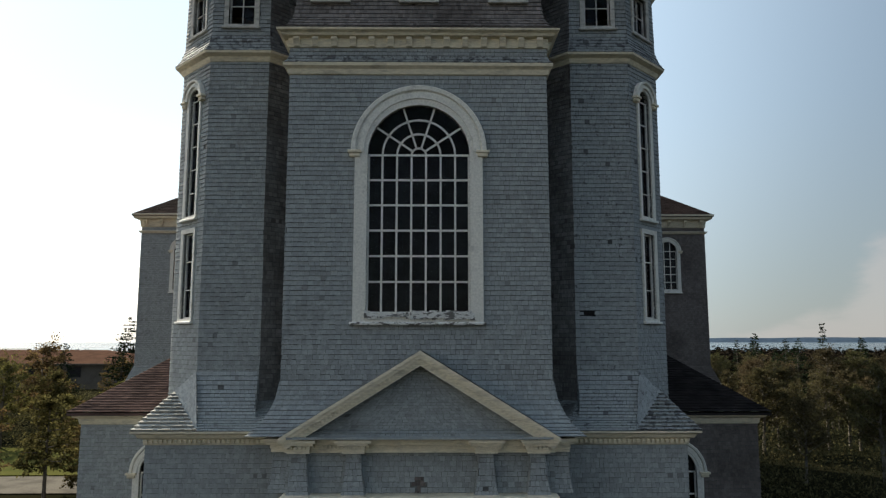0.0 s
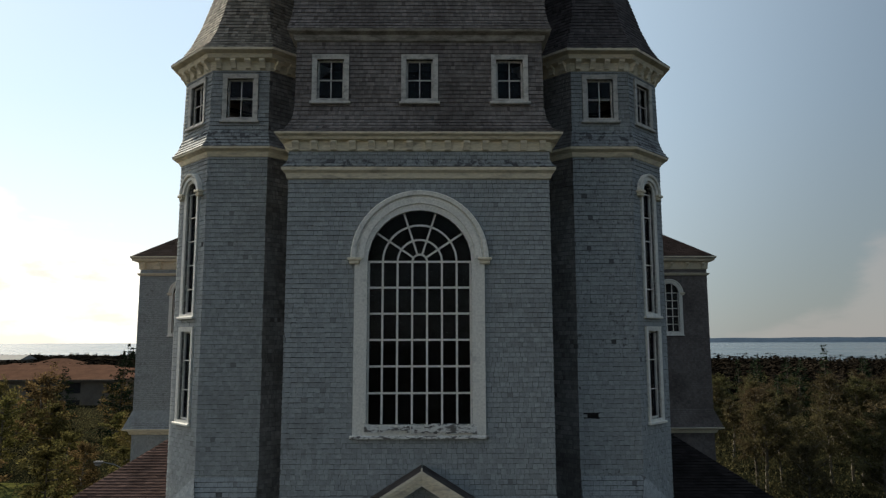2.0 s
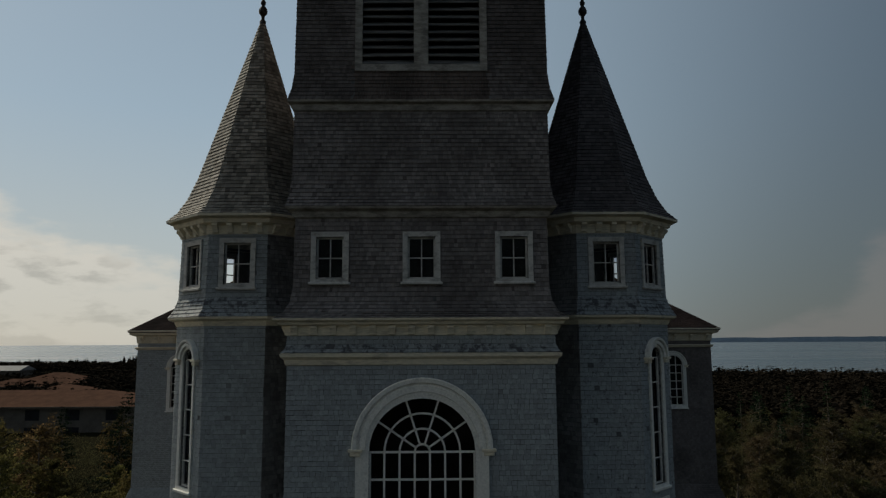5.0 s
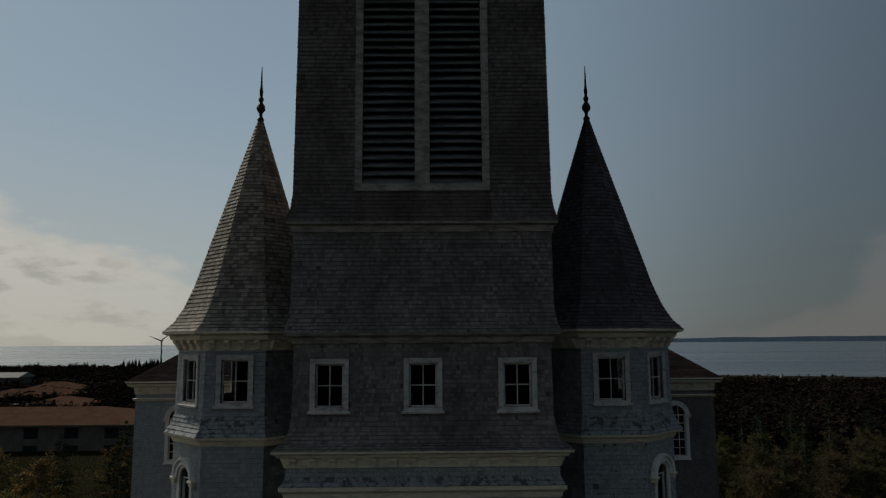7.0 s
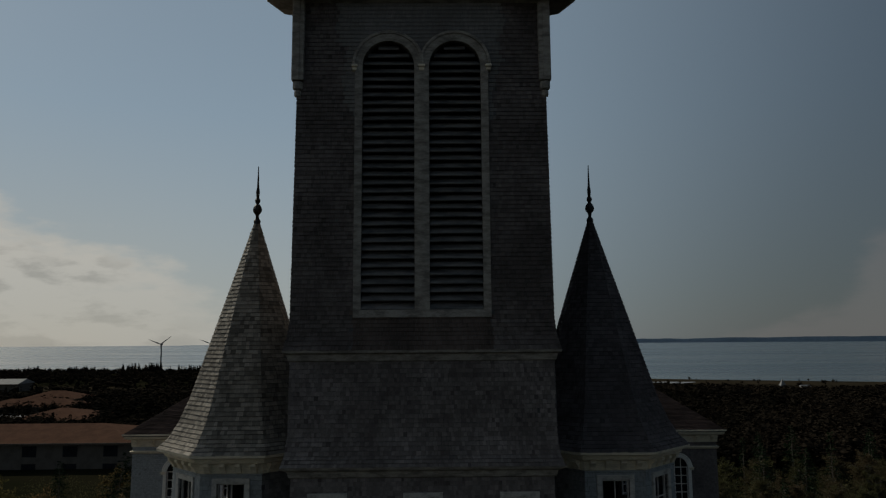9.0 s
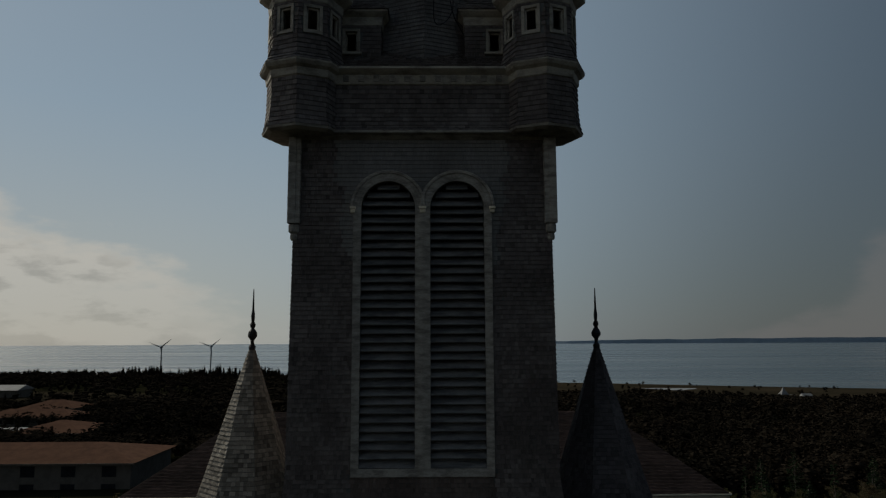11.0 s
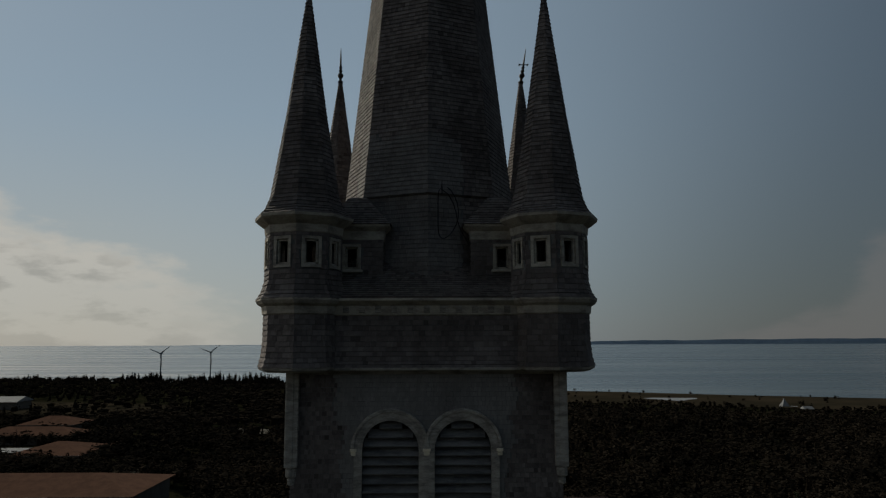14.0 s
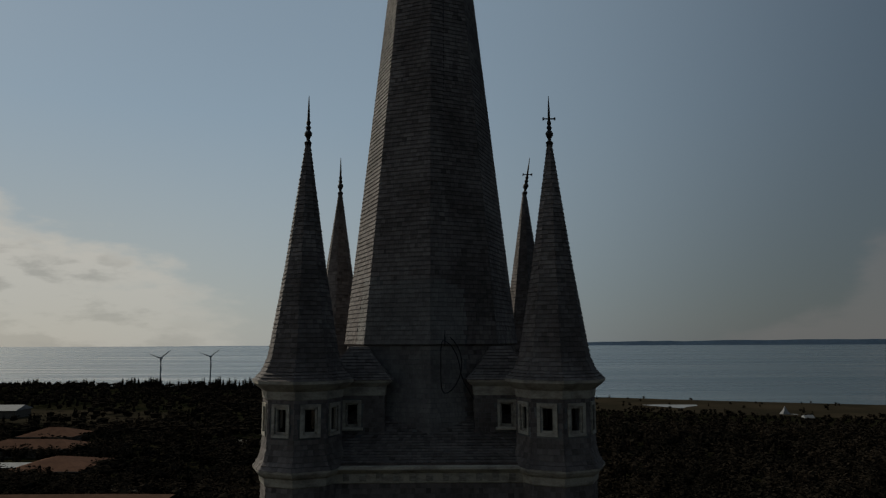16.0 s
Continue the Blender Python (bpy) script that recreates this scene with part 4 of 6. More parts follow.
for h in A_HOLES:
    window(nave, ma, h, 3, 5, 0.2, 0.08, M_WHITE, 0.05)
    hood(nave, ma, (h[0] + h[1]) / 2, h[3] - 0.75, 0.77, 0.30, 0.1, M_WHITE, 0.22)

# belfry louvres
for h in LOUVRES:
    m = place(TW, 0, 3.335)
    lou = piece("louvre", casing(bmesh.new(), h, 0.195, 0.08, 0.16, m), M_OLD, tower, "tall arched louvred opening in a worn grey frame")
    r, uc = (h[1] - h[0]) / 2, (h[0] + h[1]) / 2
    spring = h[3] - r
    hood(lou, place(TW, 0, 3.31), uc, spring, r + 0.012, 0.265, 0.10 if uc < 0 else 0.104, M_OLD, 0.10)
    n = LOUVRE_SLATS
    step = (h[3] - h[2]) / n
    for k in range(n):
        z = h[2] + step * (k + 0.45)
        half = r if z < spring else math.sqrt(max(0.0, r * r - (z + 0.06 - spring) ** 2))
        if half < 0.1:
            continue
        a = 3.37 + (3.29 - 3.37) * (z - 23.62) / 8.58
        mm = place(TW, 0, a) @ Matrix.Translation((uc, 0.10, z)) @ Matrix.Rotation(radians(38 + random.uniform(-2.5, 2.5)), 4, "X") @ Matrix.Rotation(radians(random.uniform(-0.6, 0.6)), 4, "Y")
        piece("slat", box(bmesh.new(), (-half, -0.14, -0.015), (half, 0.15, 0.015), mm), M_LOUVRE, lou)
# corner boards with a turned foot under the overhanging turrets
for i in (0, 1, 3):
    for s in (-1, 1):
        bm = bmesh.new()
        m = place(TW, i, 3.30)
        box(bm, (s * 3.30 - 0.16, -0.14, 29.95), (s * 3.30 + 0.16, 0.05, 32.22), m, 0.012)
        box(bm, (s * 3.30 - 0.13, -0.10, 29.70), (s * 3.30 + 0.13, 0.05, 29.95), m, 0.04)
        box(bm, (s * 3.30 - 0.09, -0.06, 29.52), (s * 3.30 + 0.09, 0.05, 29.70), m, 0.03)
        piece("corner_board", bm, M_OLD, tower)

# ---------------------------------------------------------------- cornice brackets


def bracket_mesh(w, h, d, mat):
    """A small scrolled bracket: foot at the wall, head under the cornice."""
    bm = bmesh.new()
    prof = [(0, 0), (-d * 0.35, 0.02), (-d * 0.45, h * 0.3), (-d * 0.7, h * 0.55), (-d, h * 0.75), (-d, h), (0, h)]
    L = [bm.verts.new((-w / 2, y, z)) for y, z in prof]
    R = [bm.verts.new((w / 2, y, z)) for y, z in prof]
    bm.faces.new(L)
    bm.faces.new(R[::-1])
    for k in range(len(prof)):
        bm.faces.new((L[k], L[(k + 1) % 7], R[(k + 1) % 7], R[k]))
    me = bpy.data.meshes.new("bracket")
    bm.to_mesh(me)
    bm.free()
    me.materials.append(mat)
    return me


BR = bracket_mesh(0.16, 0.25, 0.12, M_TRIM)
for i in FRONT4:
    for k in range(14):
        put("bracket", BR, place(TW, i, 3.455, 16.655) @ Matrix.Translation((-3.22 + 6.44 * k / 13, 0, 0)), tower)
BR2 = bracket_mesh(0.15, 0.27, 0.20, M_TRIM)
for host, R in ((TUR_L, RING_L), (TUR_R, RING_R)):
    for i in FRONT8:
        for k in range(4):
            put("bracket", BR2, place(R, i, 2.03, 19.55) @ Matrix.Translation((-0.63 + 1.26 * k / 3, 0, 0)), host)
BR4 = bracket_mesh(0.15, 0.17, 0.07, M_OLD)
for i in FRONT4:
    for k in range(11):
        put("bracket", BR4, place(TW, i, 3.47, 33.68) @ Matrix.Translation((-2.0 + 0.4 * k, 0, 0)), tower)
BR3 = bracket_mesh(0.16, 0.4, 0.30, M_TRIM)
for k in range(36):
    x = TX0 + 0.3 + (TX1 - TX0 - 0.6) * k / 35
    if abs(x) > 9:
        put("bracket", BR3, Matrix.Translation((x, TY - 0.08, 16.46)), transept)

# ---------------------------------------------------------------- vestibules under the turrets
for s in (-1, 1):
    v = thing("vestibule", "low shingled vestibule with a flared skirt roof under the turret", "church vestibule", at=(s * 5.2, 3.4, 0), group="vestibules")
    X0, X1, Y0 = s * 7.0, s * 3.3, 0.8
    bm = bmesh.new()
    box(bm, (min(X0, X1), Y0, 0), (max(X0, X1), 6.4, 6.60))
    wall = piece("wall", bm, M_BASE, v, "blue-grey painted shingle wall")
    a, b = min(X0, X1), max(X0, X1)
    q = [((a, Y0, 0), (b, Y0, 0), (b, Y0, 6.3), (a, Y0, 6.3))]
    q.append(((X0, 6.4, 0), (X0, Y0, 0), (X0, Y0, 6.3), (X0, 6.4, 6.3)) if s < 0 else ((X0, Y0, 0), (X0, 6.4, 0), (X0, 6.4, 6.3), (X0, Y0, 6.3)))
    flat_shingles(wall, q, M_BLUE)
    sect = [(0.0, 6.26), (0.04, 6.28), (0.06, 6.42), (0.16, 6.46), (0.20, 6.55), (0.30, 6.59), (0.30, 6.64), (-0.2, 6.66)]
    bm = bmesh.new()
    loops = [[bm.verts.new(p) for p in (((X1, Y0 - o, z), (X0 + s * o, Y0 - o, z), (X0 + s * o, 6.4, z)))] for o, z in sect]
    for p, r in zip(loops, loops[1:]):
        for k in range(2):
            bm.faces.new((p[k], p[k + 1], r[k + 1], r[k]))
    corn = piece("cornice", bm, M_TRIM, v, "cream dentilled cornice")
    me = dentil_mesh(0.065, 0.10, 0.085)
    for k in range(30):
        put("dentil", me, Matrix.Translation((X1 + (X0 - X1) * (k + 0.5) / 30, Y0 - 0.085, 6.375)), corn)
    # flared skirt: curve to the octagon, broach at the outer corner
    curve = [(0.50, 6.65), (0.82, 6.93), (1.14, 7.24), (1.44, 7.62), (1.69, 8.10)]
    quads, edge_x = [], (3.50, 4.20, 4.31, 4.35, 4.37)
    for k in range(4):
        (ya, za), (yb, zb) = curve[k], curve[k + 1]
        xa, xb = s * (5.60 + 0.47 * k / 4), s * (5.60 + 0.47 * (k + 1) / 4)
        ia, ib = edge_x[k], edge_x[k + 1]
        quads.append(((xa, ya, za), (s * ia, ya, za), (s * ib, yb, zb), (xb, yb, zb)) if s < 0 else ((s * ia, ya, za), (xa, ya, za), (xb, yb, zb), (s * ib, yb, zb)))
        back0, back1 = (s * 4.37, max(ya, 1.69), za), (s * 4.37, max(yb, 1.69), zb)
        quads.append(((s * ia, ya, za), back0, back1, (s * ib, yb, zb)) if s < 0 else (back0, (s * ia, ya, za), (s * ib, yb, zb), back1))
    vale = [(s * 4.20, 0.80, 6.90), (s * 3.40, 0.62, 6.80), (s * 3.38, 2.70, 7.30), (s * 4.37, 1.71, 7.30)]
    quads.append(tuple(vale) if s < 0 else (vale[1], vale[0], vale[3], vale[2]))
    C, Fp, S, A = (s * 7.30, 0.50, 6.65), (s * 5.60, 0.50, 6.65), (s * 7.30, 2.9, 6.65), (s * 6.62, 1.64, 7.56)
    T = (s * 6.07, 1.69, 8.10)
    tri = [(C, Fp, A, A) if s < 0 else (Fp, C, A, A), (A, Fp, T, T) if s < 0 else (Fp, A, T, T), (S, C, A, A) if s < 0 else (C, S, A, A)]
    bm = bmesh.new()
    for f in quads + tri:
        ps = [Vector(p) - Vector((0, 0, 0.012)) for p in f]
        if (ps[2] - ps[3]).length < 1e-5:
            ps = ps[:3]
        bm.faces.new([bm.verts.new(p) for p in ps])
    sk = piece("skirt_roof", bm, M_BASE, v, "flared shingle skirt roof")
    flat_shingles(sk, quads + tri[1:], M_BLUE if s < 0 else M_CHIP)
    # left broach: worn shingles with the sun's light put into their paler colour
    flat_shingles(sk, tri[:1], M_WORN_SUNLIT if s < 0 else M_FLAKE, thick=0.055, course=0.16)

# ---------------------------------------------------------------- porch with pediment
porch = thing("porch", "shingled porch front with a cream dentilled pediment and pilasters", "church porch", at=(0.1, -0.6, 0))
PX, PZ = 0.10, 6.60
bm = bmesh.new()
box(bm, (PX - 3.25, -0.35, 0), (PX + 3.25, 0.3, PZ))
pwall = piece("wall", bm, M_BASE, porch, "blue-grey painted shingle wall")
bare = lambda p: math.hypot((p.x - 0.05) / 0.17, (p.z - 5.50) / 0.30) < 0.80 + 0.7 * noise.noise(p * 9)
flat_shingles(pwall, [((PX - 3.25, -0.35, 0), (PX + 3.25, -0.35, 0), (PX + 3.25, -0.35, 6.3), (PX - 3.25, -0.35, 6.3))], M_BLUE, bare)
flat_shingles(pwall, [((PX - 0.4, -0.35, 5.1), (PX + 0.4, -0.35, 5.1), (PX + 0.4, -0.35, 5.97), (PX - 0.4, -0.35, 5.97))], M_OLDSH, lambda p: not bare(p), wide=(0.05, 0.09), thick=0.03)
tri_l, tri_r, apex = (PX - 2.75, -0.50, PZ + 0.04), (PX + 2.75, -0.50, PZ + 0.04), (PX, -0.50, PZ + 1.86)
bm = bmesh.new()
bm.faces.new([bm.verts.new(p) for p in (tri_l, tri_r, apex)])
tym = piece("tympanum", bm, M_BASE, porch)
flat_shingles(tym, [(tri_l, tri_r, apex, apex)], M_BLUE)
bm = bmesh.new()
bmesh.ops.create_cube(bm, size=1, matrix=Matrix.Translation((PX, -0.62, PZ + 0.05)) @ Matrix.Diagonal((6.3, 0.55, 0.05, 1)))
piece("ledge", bm, M_BLUE, porch)
for s in (-1, 1):
    a, b = Vector((PX + s * 3.32, -0.70, PZ + 0.02)), Vector((PX, -0.70, PZ + 2.06))
    way = (b - a).normalized()
    up = Vector((0, -1, 0)).cross(way) * (1 if s < 0 else -1)
    up = up if up.z > 0 else -up
    bm = bmesh.new()
    for d, w, h in ((0.0, 0.44, 0.07), (-0.08, 0.36, 0.09), (-0.20, 0.24, 0.15)):
        bar(bm, a + up * d, b + up * d + way * (0.03 + 0.02 * h), w, h, up)
    for v in bm.verts:  # mitred at the apex
        if abs(v.co.x - PX) < 0.25:
            v.co -= way * ((v.co.x - PX - s * 0.001) / way.x)
    rake = piece("raking_cornice", bm, M_TRIM, porch, "cream raking cornice")
    n, me = 32, dentil_mesh(0.056, 0.07, 0.08)
    turn = Matrix((way if s < 0 else -way, Vector((0, 1, 0)), up)).transposed().to_4x4()
    for k in range(n):
        p = a.lerp(b, (k + 1.5) / (n + 2)) + up * -0.17 + Vector((0, -0.12, 0))
        put("dentil", me, Matrix.Translation(p) @ turn, rake)
    # small shingled roof behind the rake
    bm = bmesh.new()
    e0, e1 = a + up * 0.04, b + up * 0.04
    bm.faces.new([bm.verts.new(p) for p in (e0 - Vector((0, 0.2, 0)), e1 - Vector((0, 0.2, 0)), e1 + Vector((0, 0.72, 0)), e0 + Vector((0, 0.72, 0)))])
    bmesh.ops.solidify(bm, geom=bm.faces[:], thickness=0.03)
    piece("roof", bm, M_GREY, porch)
PIL = [PX + d for d in (-2.90, -1.59, 1.58, 2.83)]
ENDS = [PX - 3.40, PX + 3.42]
bm = bmesh.new()


def entablature(bm, x0, x1, y):
    for o, za, zb in ((0.0, 6.27, 6.36), (0.02, 6.36, 6.46), (0.10, 6.46, 6.53), (0.16, 6.53, 6.60)):
        box(bm, (x0 - o, y - o, za), (x1 + o, 0.1, zb))


entablature(bm, PX - 3.25, PX + 3.25, -0.52)
ent = piece("entablature", bm, M_TRIM, porch, "cream dentilled entablature")
for x in PIL:
    bm = bmesh.new()
    entablature(bm, x - 0.27, x + 0.27, -0.68)
    piece("capital", bm, M_TRIM, ent)
    # small hipped lead cap behind each capital
    bm = bmesh.new()
    foot = [bm.verts.new(p) for p in ((x - 0.42, -0.80, PZ + 0.01), (x + 0.42, -0.80, PZ + 0.01), (x + 0.40, -0.48, PZ + 0.03), (x - 0.40, -0.48, PZ + 0.03))]
    top = bm.verts.new((x, -0.50, PZ + 0.20))
    for k in range(4):
        bm.faces.new((foot[k], foot[(k + 1) % 4], top))
    piece("cap", bm, M_BLUE, ent)
for x in ENDS:
    bm = bmesh.new()
    entablature(bm, x - 0.20, x + 0.20, -0.40)
    piece("capital", bm, M_TRIM, ent)
me = dentil_mesh(0.058, 0.14, 0.07)
for k in range(64):
    x = PX - 3.2 + 6.4 * (k + 0.5) / 64
    y = -0.70 if any(abs(x - p) < 0.29 for p in PIL) else -0.54
    put("dentil", me, Matrix.Translation((x, y + 0.02, 6.415)), ent)
for x in PIL + ENDS:
    set_back = 0.28 if x in ENDS else 0.0
    sect = [(0.27, 5.30), (0.235, 5.50), (0.20, 5.75), (0.175, 6.05), (0.165, 6.27)]
    quads = []
    bm = bmesh.new()
    lv = []
    for r, z in sect:
        y = -0.42 - (r - 0.05) + set_back
        lv.append([Vector(p) for p in ((x - r, 0.3, z), (x - r, y, z), (x + r, y, z), (x + r, 0.3, z))])
    for p, q in zip(lv, lv[1:]):
        for k in range(3):
            quads.append((p[k], p[k + 1], q[k + 1], q[k]))
    for f in quads:
        bm.faces.new([bm.verts.new(p) for p in f])
    pil = piece("pilaster", bm, M_BASE, porch, "flared shingled pilaster")
    flat_shingles(pil, quads, M_BLUE)
bm = bmesh.new()
box(bm, (PX - 3.3, -0.80, 5.16), (PX + 3.3, 0.1, 5.30), None, 0.02)
for x in PIL:
    box(bm, (x - 0.34, -0.90, 5.14), (x + 0.34, 0.1, 5.31), None, 0.02)
piece("ledge", bm, M_TRIM, porch)
for x in PIL:
    bm = bmesh.new()
    box(bm, (x - 0.2, -0.75, 0), (x + 0.2, -0.3, 5.15), None, 0.02)
    piece("pier", bm, M_BLUE, porch)

M_STONE = surface("weathered_cream", (0.43, 0.39, 0.325), (0.225, 0.20, 0.172), 0.8, 2.2, 16, 0.45, 0.66, 0.08, streak=(1, 1, 2))
# ---------------------------------------------------------------- parapet, corner turrets and spire foot
P_PAR = [(3.60, 32.32), (3.50, 32.50), (3.43, 32.85), (3.40, 33.64)]
wall_skin("parapet_wall", tower, TW, P_PAR, FRONT4, M_OLDSH)
piece("soffit_moulding", moulding(TW, [(3.28, 32.16), (3.33, 32.18), (3.45, 32.26), (3.61, 32.28), (3.62, 32.34), (3.4, 32.36)]), M_OLD, tower)
piece("parapet_cornice", moulding(TW, [(3.38, 33.60), (3.45, 33.64), (3.48, 33.86), (3.58, 33.92), (3.66, 33.98), (3.66, 34.04), (3.1, 34.07)]), M_STONE, tower, "pale worn parapet cornice")
bm = bmesh.new()
box(bm, (-3.5, -0.1, 33.92), (3.5, 6.9, 34.09))
piece("deck", bm, M_RUST, tower)
# a low shingled roof rising from the parapet to the foot of the spire
wall_skin("foot_roof", spire, TW, [(3.42, 34.09), (2.95, 34.42), (1.75, 35.38)], FRONT4, M_OLDSH, label="low dark shingle roof round the spire's foot")
# four shingled arms that tie the spire to its corner turrets
for sx in (-1, 1):
    for sy in (-1, 1):
        A = Ring(4, (1.88 * sx, 3.4 + 1.88 * sy))
        hole = (-0.27, 0.07, 34.86, 35.45, False) if sx < 0 else (-0.07, 0.27, 34.86, 35.45, False)
        front = sy < 0
        arm = wall_skin("arm_wall", spire, A, [(0.72, 34.0), (0.72, 35.68)], range(4), M_OLDSH, {(0, 0): [hole]} if front else None)
        if front:
            window(spire, place(A, 0, 0.73), hole, 1, 1, 0.07, 0.04, M_STONE, 0.03, gone=((0, 0),))
        piece("eave", moulding(A, [(0.71, 35.62), (0.74, 35.64), (0.76, 35.86), (0.84, 35.92), (0.90, 35.98), (0.90, 36.03), (0.6, 36.06)]), M_STONE, spire)
        wall_skin("arm_roof", spire, A, [(0.93, 36.03), (0.74, 36.22), (0.22, 36.87)], range(4), M_OLDSH, cap=True)
P_CT = [(1.00, 32.36), (0.94, 32.60), (0.905, 33.0), (0.90, 33.66)]
P_CT2 = [(1.09, 34.02), (0.97, 34.22), (0.905, 34.50), (0.895, 35.68)]
P_CT3 = [(1.155, 36.08), (0.96, 36.30), (0.83, 36.62), (0.765, 37.0), (0.475, 38.9), (0.045, 42.15)]
CT_WIN = (-0.17, 0.17, 34.85, 35.47, False)


def corner_turret(sx, sy):
    c = (3.145 * sx + (0.14 if sx > 0 and sy > 0 else 0.0), 3.4 + 3.145 * sy)
    cross = sx > 0
    e = thing("belfry_turret", "small octagonal shingled belfry turret with slender spirelet" + (" and cross" if cross else ""), "church pinnacle", at=(c[0], c[1], 32.3), group="belfry turrets")
    R = Ring(8, c, 22.5)
    sides = range(8)
    openings = [i for i in range(8)]
    wall_skin("base_wall", e, R, P_CT, sides, M_OLDSH, cap=False, label="flared shingle base")
    piece("soffit", moulding(R, [(0.05, 32.22), (0.87, 32.24), (0.99, 32.30), (1.01, 32.37), (0.86, 32.40)]), M_OLD, e)
    piece("belt", moulding(R, [(0.89, 33.62), (0.94, 33.66), (0.96, 33.84), (1.05, 33.90), (1.10, 33.98), (1.10, 34.03), (0.85, 34.06)]), M_STONE, e)
    w = wall_skin("wall", e, R, P_CT2, sides, M_OLDSH, {(i, 2): [CT_WIN] for i in openings}, cap=True)
    for i in openings:
        window(e, place(R, i, 0.902), CT_WIN, 1, 1, 0.075, 0.04, M_STONE, 0.03, deep=0.06, gone=((0, 0),), sill=False)
    piece("eave", moulding(R, [(0.885, 35.62), (0.92, 35.66), (0.94, 35.84), (1.05, 35.92), (1.16, 36.02), (1.17, 36.09), (0.8, 36.12)]), M_STONE, e)
    wall_skin("roof", e, R, P_CT3, sides, M_OLDSH, label="weathered shingle spirelet", course=0.115)
    bm = bmesh.new()
    lathe(bm, [(0.075, 42.05), (0.10, 42.14), (0.045, 42.20), (0.05, 42.26), (0.10, 42.34), (0.10, 42.40), (0.045, 42.48), (0.075, 42.55), (0.04, 42.60), (0.06, 42.68), (0.035, 42.74), (0.03, 42.95), (0.008, 43.40)], (c[0], c[1], 0), 8)
    if cross:
        box(bm, (c[0] - 0.17, c[1] - 0.012, 42.77), (c[0] + 0.17, c[1] + 0.012, 42.80))
        for s in (-1, 1):
            box(bm, (c[0] + s * 0.15 - 0.02, c[1] - 0.02, 42.75), (c[0] + s * 0.15 + 0.02, c[1] + 0.02, 42.82))
    if cross and sy > 0:  # bent by the wind
        for v in bm.verts:
            v.co.x += 0.16 * max(0.0, v.co.z - 42.05)
    piece("finial", bm, M_DARK, e)
    return e


for sx, sy in ((-1, -1), (1, -1), (-1, 1), (1, 1)):
    corner_turret(sx, sy)

# lightning cable with its slack coil on the spire


def cable(name, pts, r, mat, parent=None, cyclic=False):
    cu = bpy.data.curves.new(name, "CURVE")
    cu.dimensions, cu.bevel_depth, cu.bevel_resolution = "3D", r, 1
    sp = cu.splines.new("POLY")
    sp.points.add(len(pts) - 1)
    for p, q in zip(sp.points, pts):
        p.co = (*q, 1)
    sp.use_cyclic_u = cyclic
    me = bpy.data.meshes.new_from_object(bpy.data.objects.new("tmp", cu))
    me.materials.append(mat)
    ob = new(name, me)
    if parent is not None:
        ob.parent = parent
        local(ob)
    return ob


def spire_face(u, z, lift=0.04):
    """A point on the spire's side that looks front and right, u to the right of the front arris."""
    r = 2.46 + (1.31 - 2.46) * (z - 37.1) / 10.6 if z > 37.1 else 2.60 + (2.78 - 2.60) * (36.95 - z) / 3.35
    a, b = Vector((0, 3.4 - r, z)), Vector((r * 0.7071, 3.4 - r * 0.7071, z))
    return a + (b - a).normalized() * u + Vector((0.38, -0.92, 0)) * lift


way = [spire_face(0.42 + 0.03 * noise.noise(Vector((z * 0.7, 0, 0))), z) for z in [36.9 + 0.5 * k for k in range(40)]]
coil = [spire_face(0.52 + 0.30 * math.sin(a) - 0.08 * math.cos(2 * a), 36.45 + 0.72 * math.cos(a) - 0.10 * (a / 6.28), 0.05) for a in [k * 0.30 for k in range(21)]]
tail = [spire_face(0.60 + 0.10 * k + 0.05 * math.sin(k * 1.3), 36.9 - 0.24 * k, 0.05) for k in range(7)]
cable("lightning_cable", way[::-1] + coil + tail, 0.014, M_DARK, spire)

# ---------------------------------------------------------------- trees and woods
M_LEAF = surface("olive_leaf", (0.128, 0.104, 0.040), (0.062, 0.056, 0.024), 0.9, 0.25, 6, 0.4, 0.6, 0.6, relief=0, spec=0.0, thin=0.45)
M_LEAF2 = surface("bronze_leaf", (0.096, 0.084, 0.042), (0.060, 0.057, 0.028), 0.9, 0.10, 5, 0.4, 0.6, 0.5, relief=0, spec=0.0, thin=0.30)
M_NEEDLE = surface("dark_needle", (0.022, 0.036, 0.018), (0.016, 0.026, 0.014), 0.9, 0.3, 6, 0.4, 0.6, 0.4, relief=0, spec=0.0)
M_WOODS = surface("far_foliage", (0.023, 0.018, 0.013), (0.010, 0.009, 0.007), 0.95, 0.035, 0.6, 0.42, 0.60, 0.36, relief=0, spec=0.0)
M_BIRCH = surface("pale_birch_bark", (0.17, 0.15, 0.125), (0.08, 0.07, 0.06), 0.9, 3, 20)
M_BARK = surface("grey_bark", (0.13, 0.11, 0.09), (0.07, 0.06, 0.05), 0.9, 3, 20)


def limb(bm, p, q, r0, r1, seg=6):
    p, q = Vector(p), Vector(q)
    w = (q - p).normalized()
    x = w.orthogonal().normalized()
    y = w.cross(x)
    a = [bm.verts.new(p + (x * math.cos(t) + y * math.sin(t)) * r0) for t in (2 * math.pi * k / seg for k in range(seg))]
    b = [bm.verts.new(q + (x * math.cos(t) + y * math.sin(t)) * r1) for t in (2 * math.pi * k / seg for k in range(seg))]
    for k in range(seg):
        bm.faces.new((a[k], a[(k + 1) % seg], b[(k + 1) % seg], b[k]))


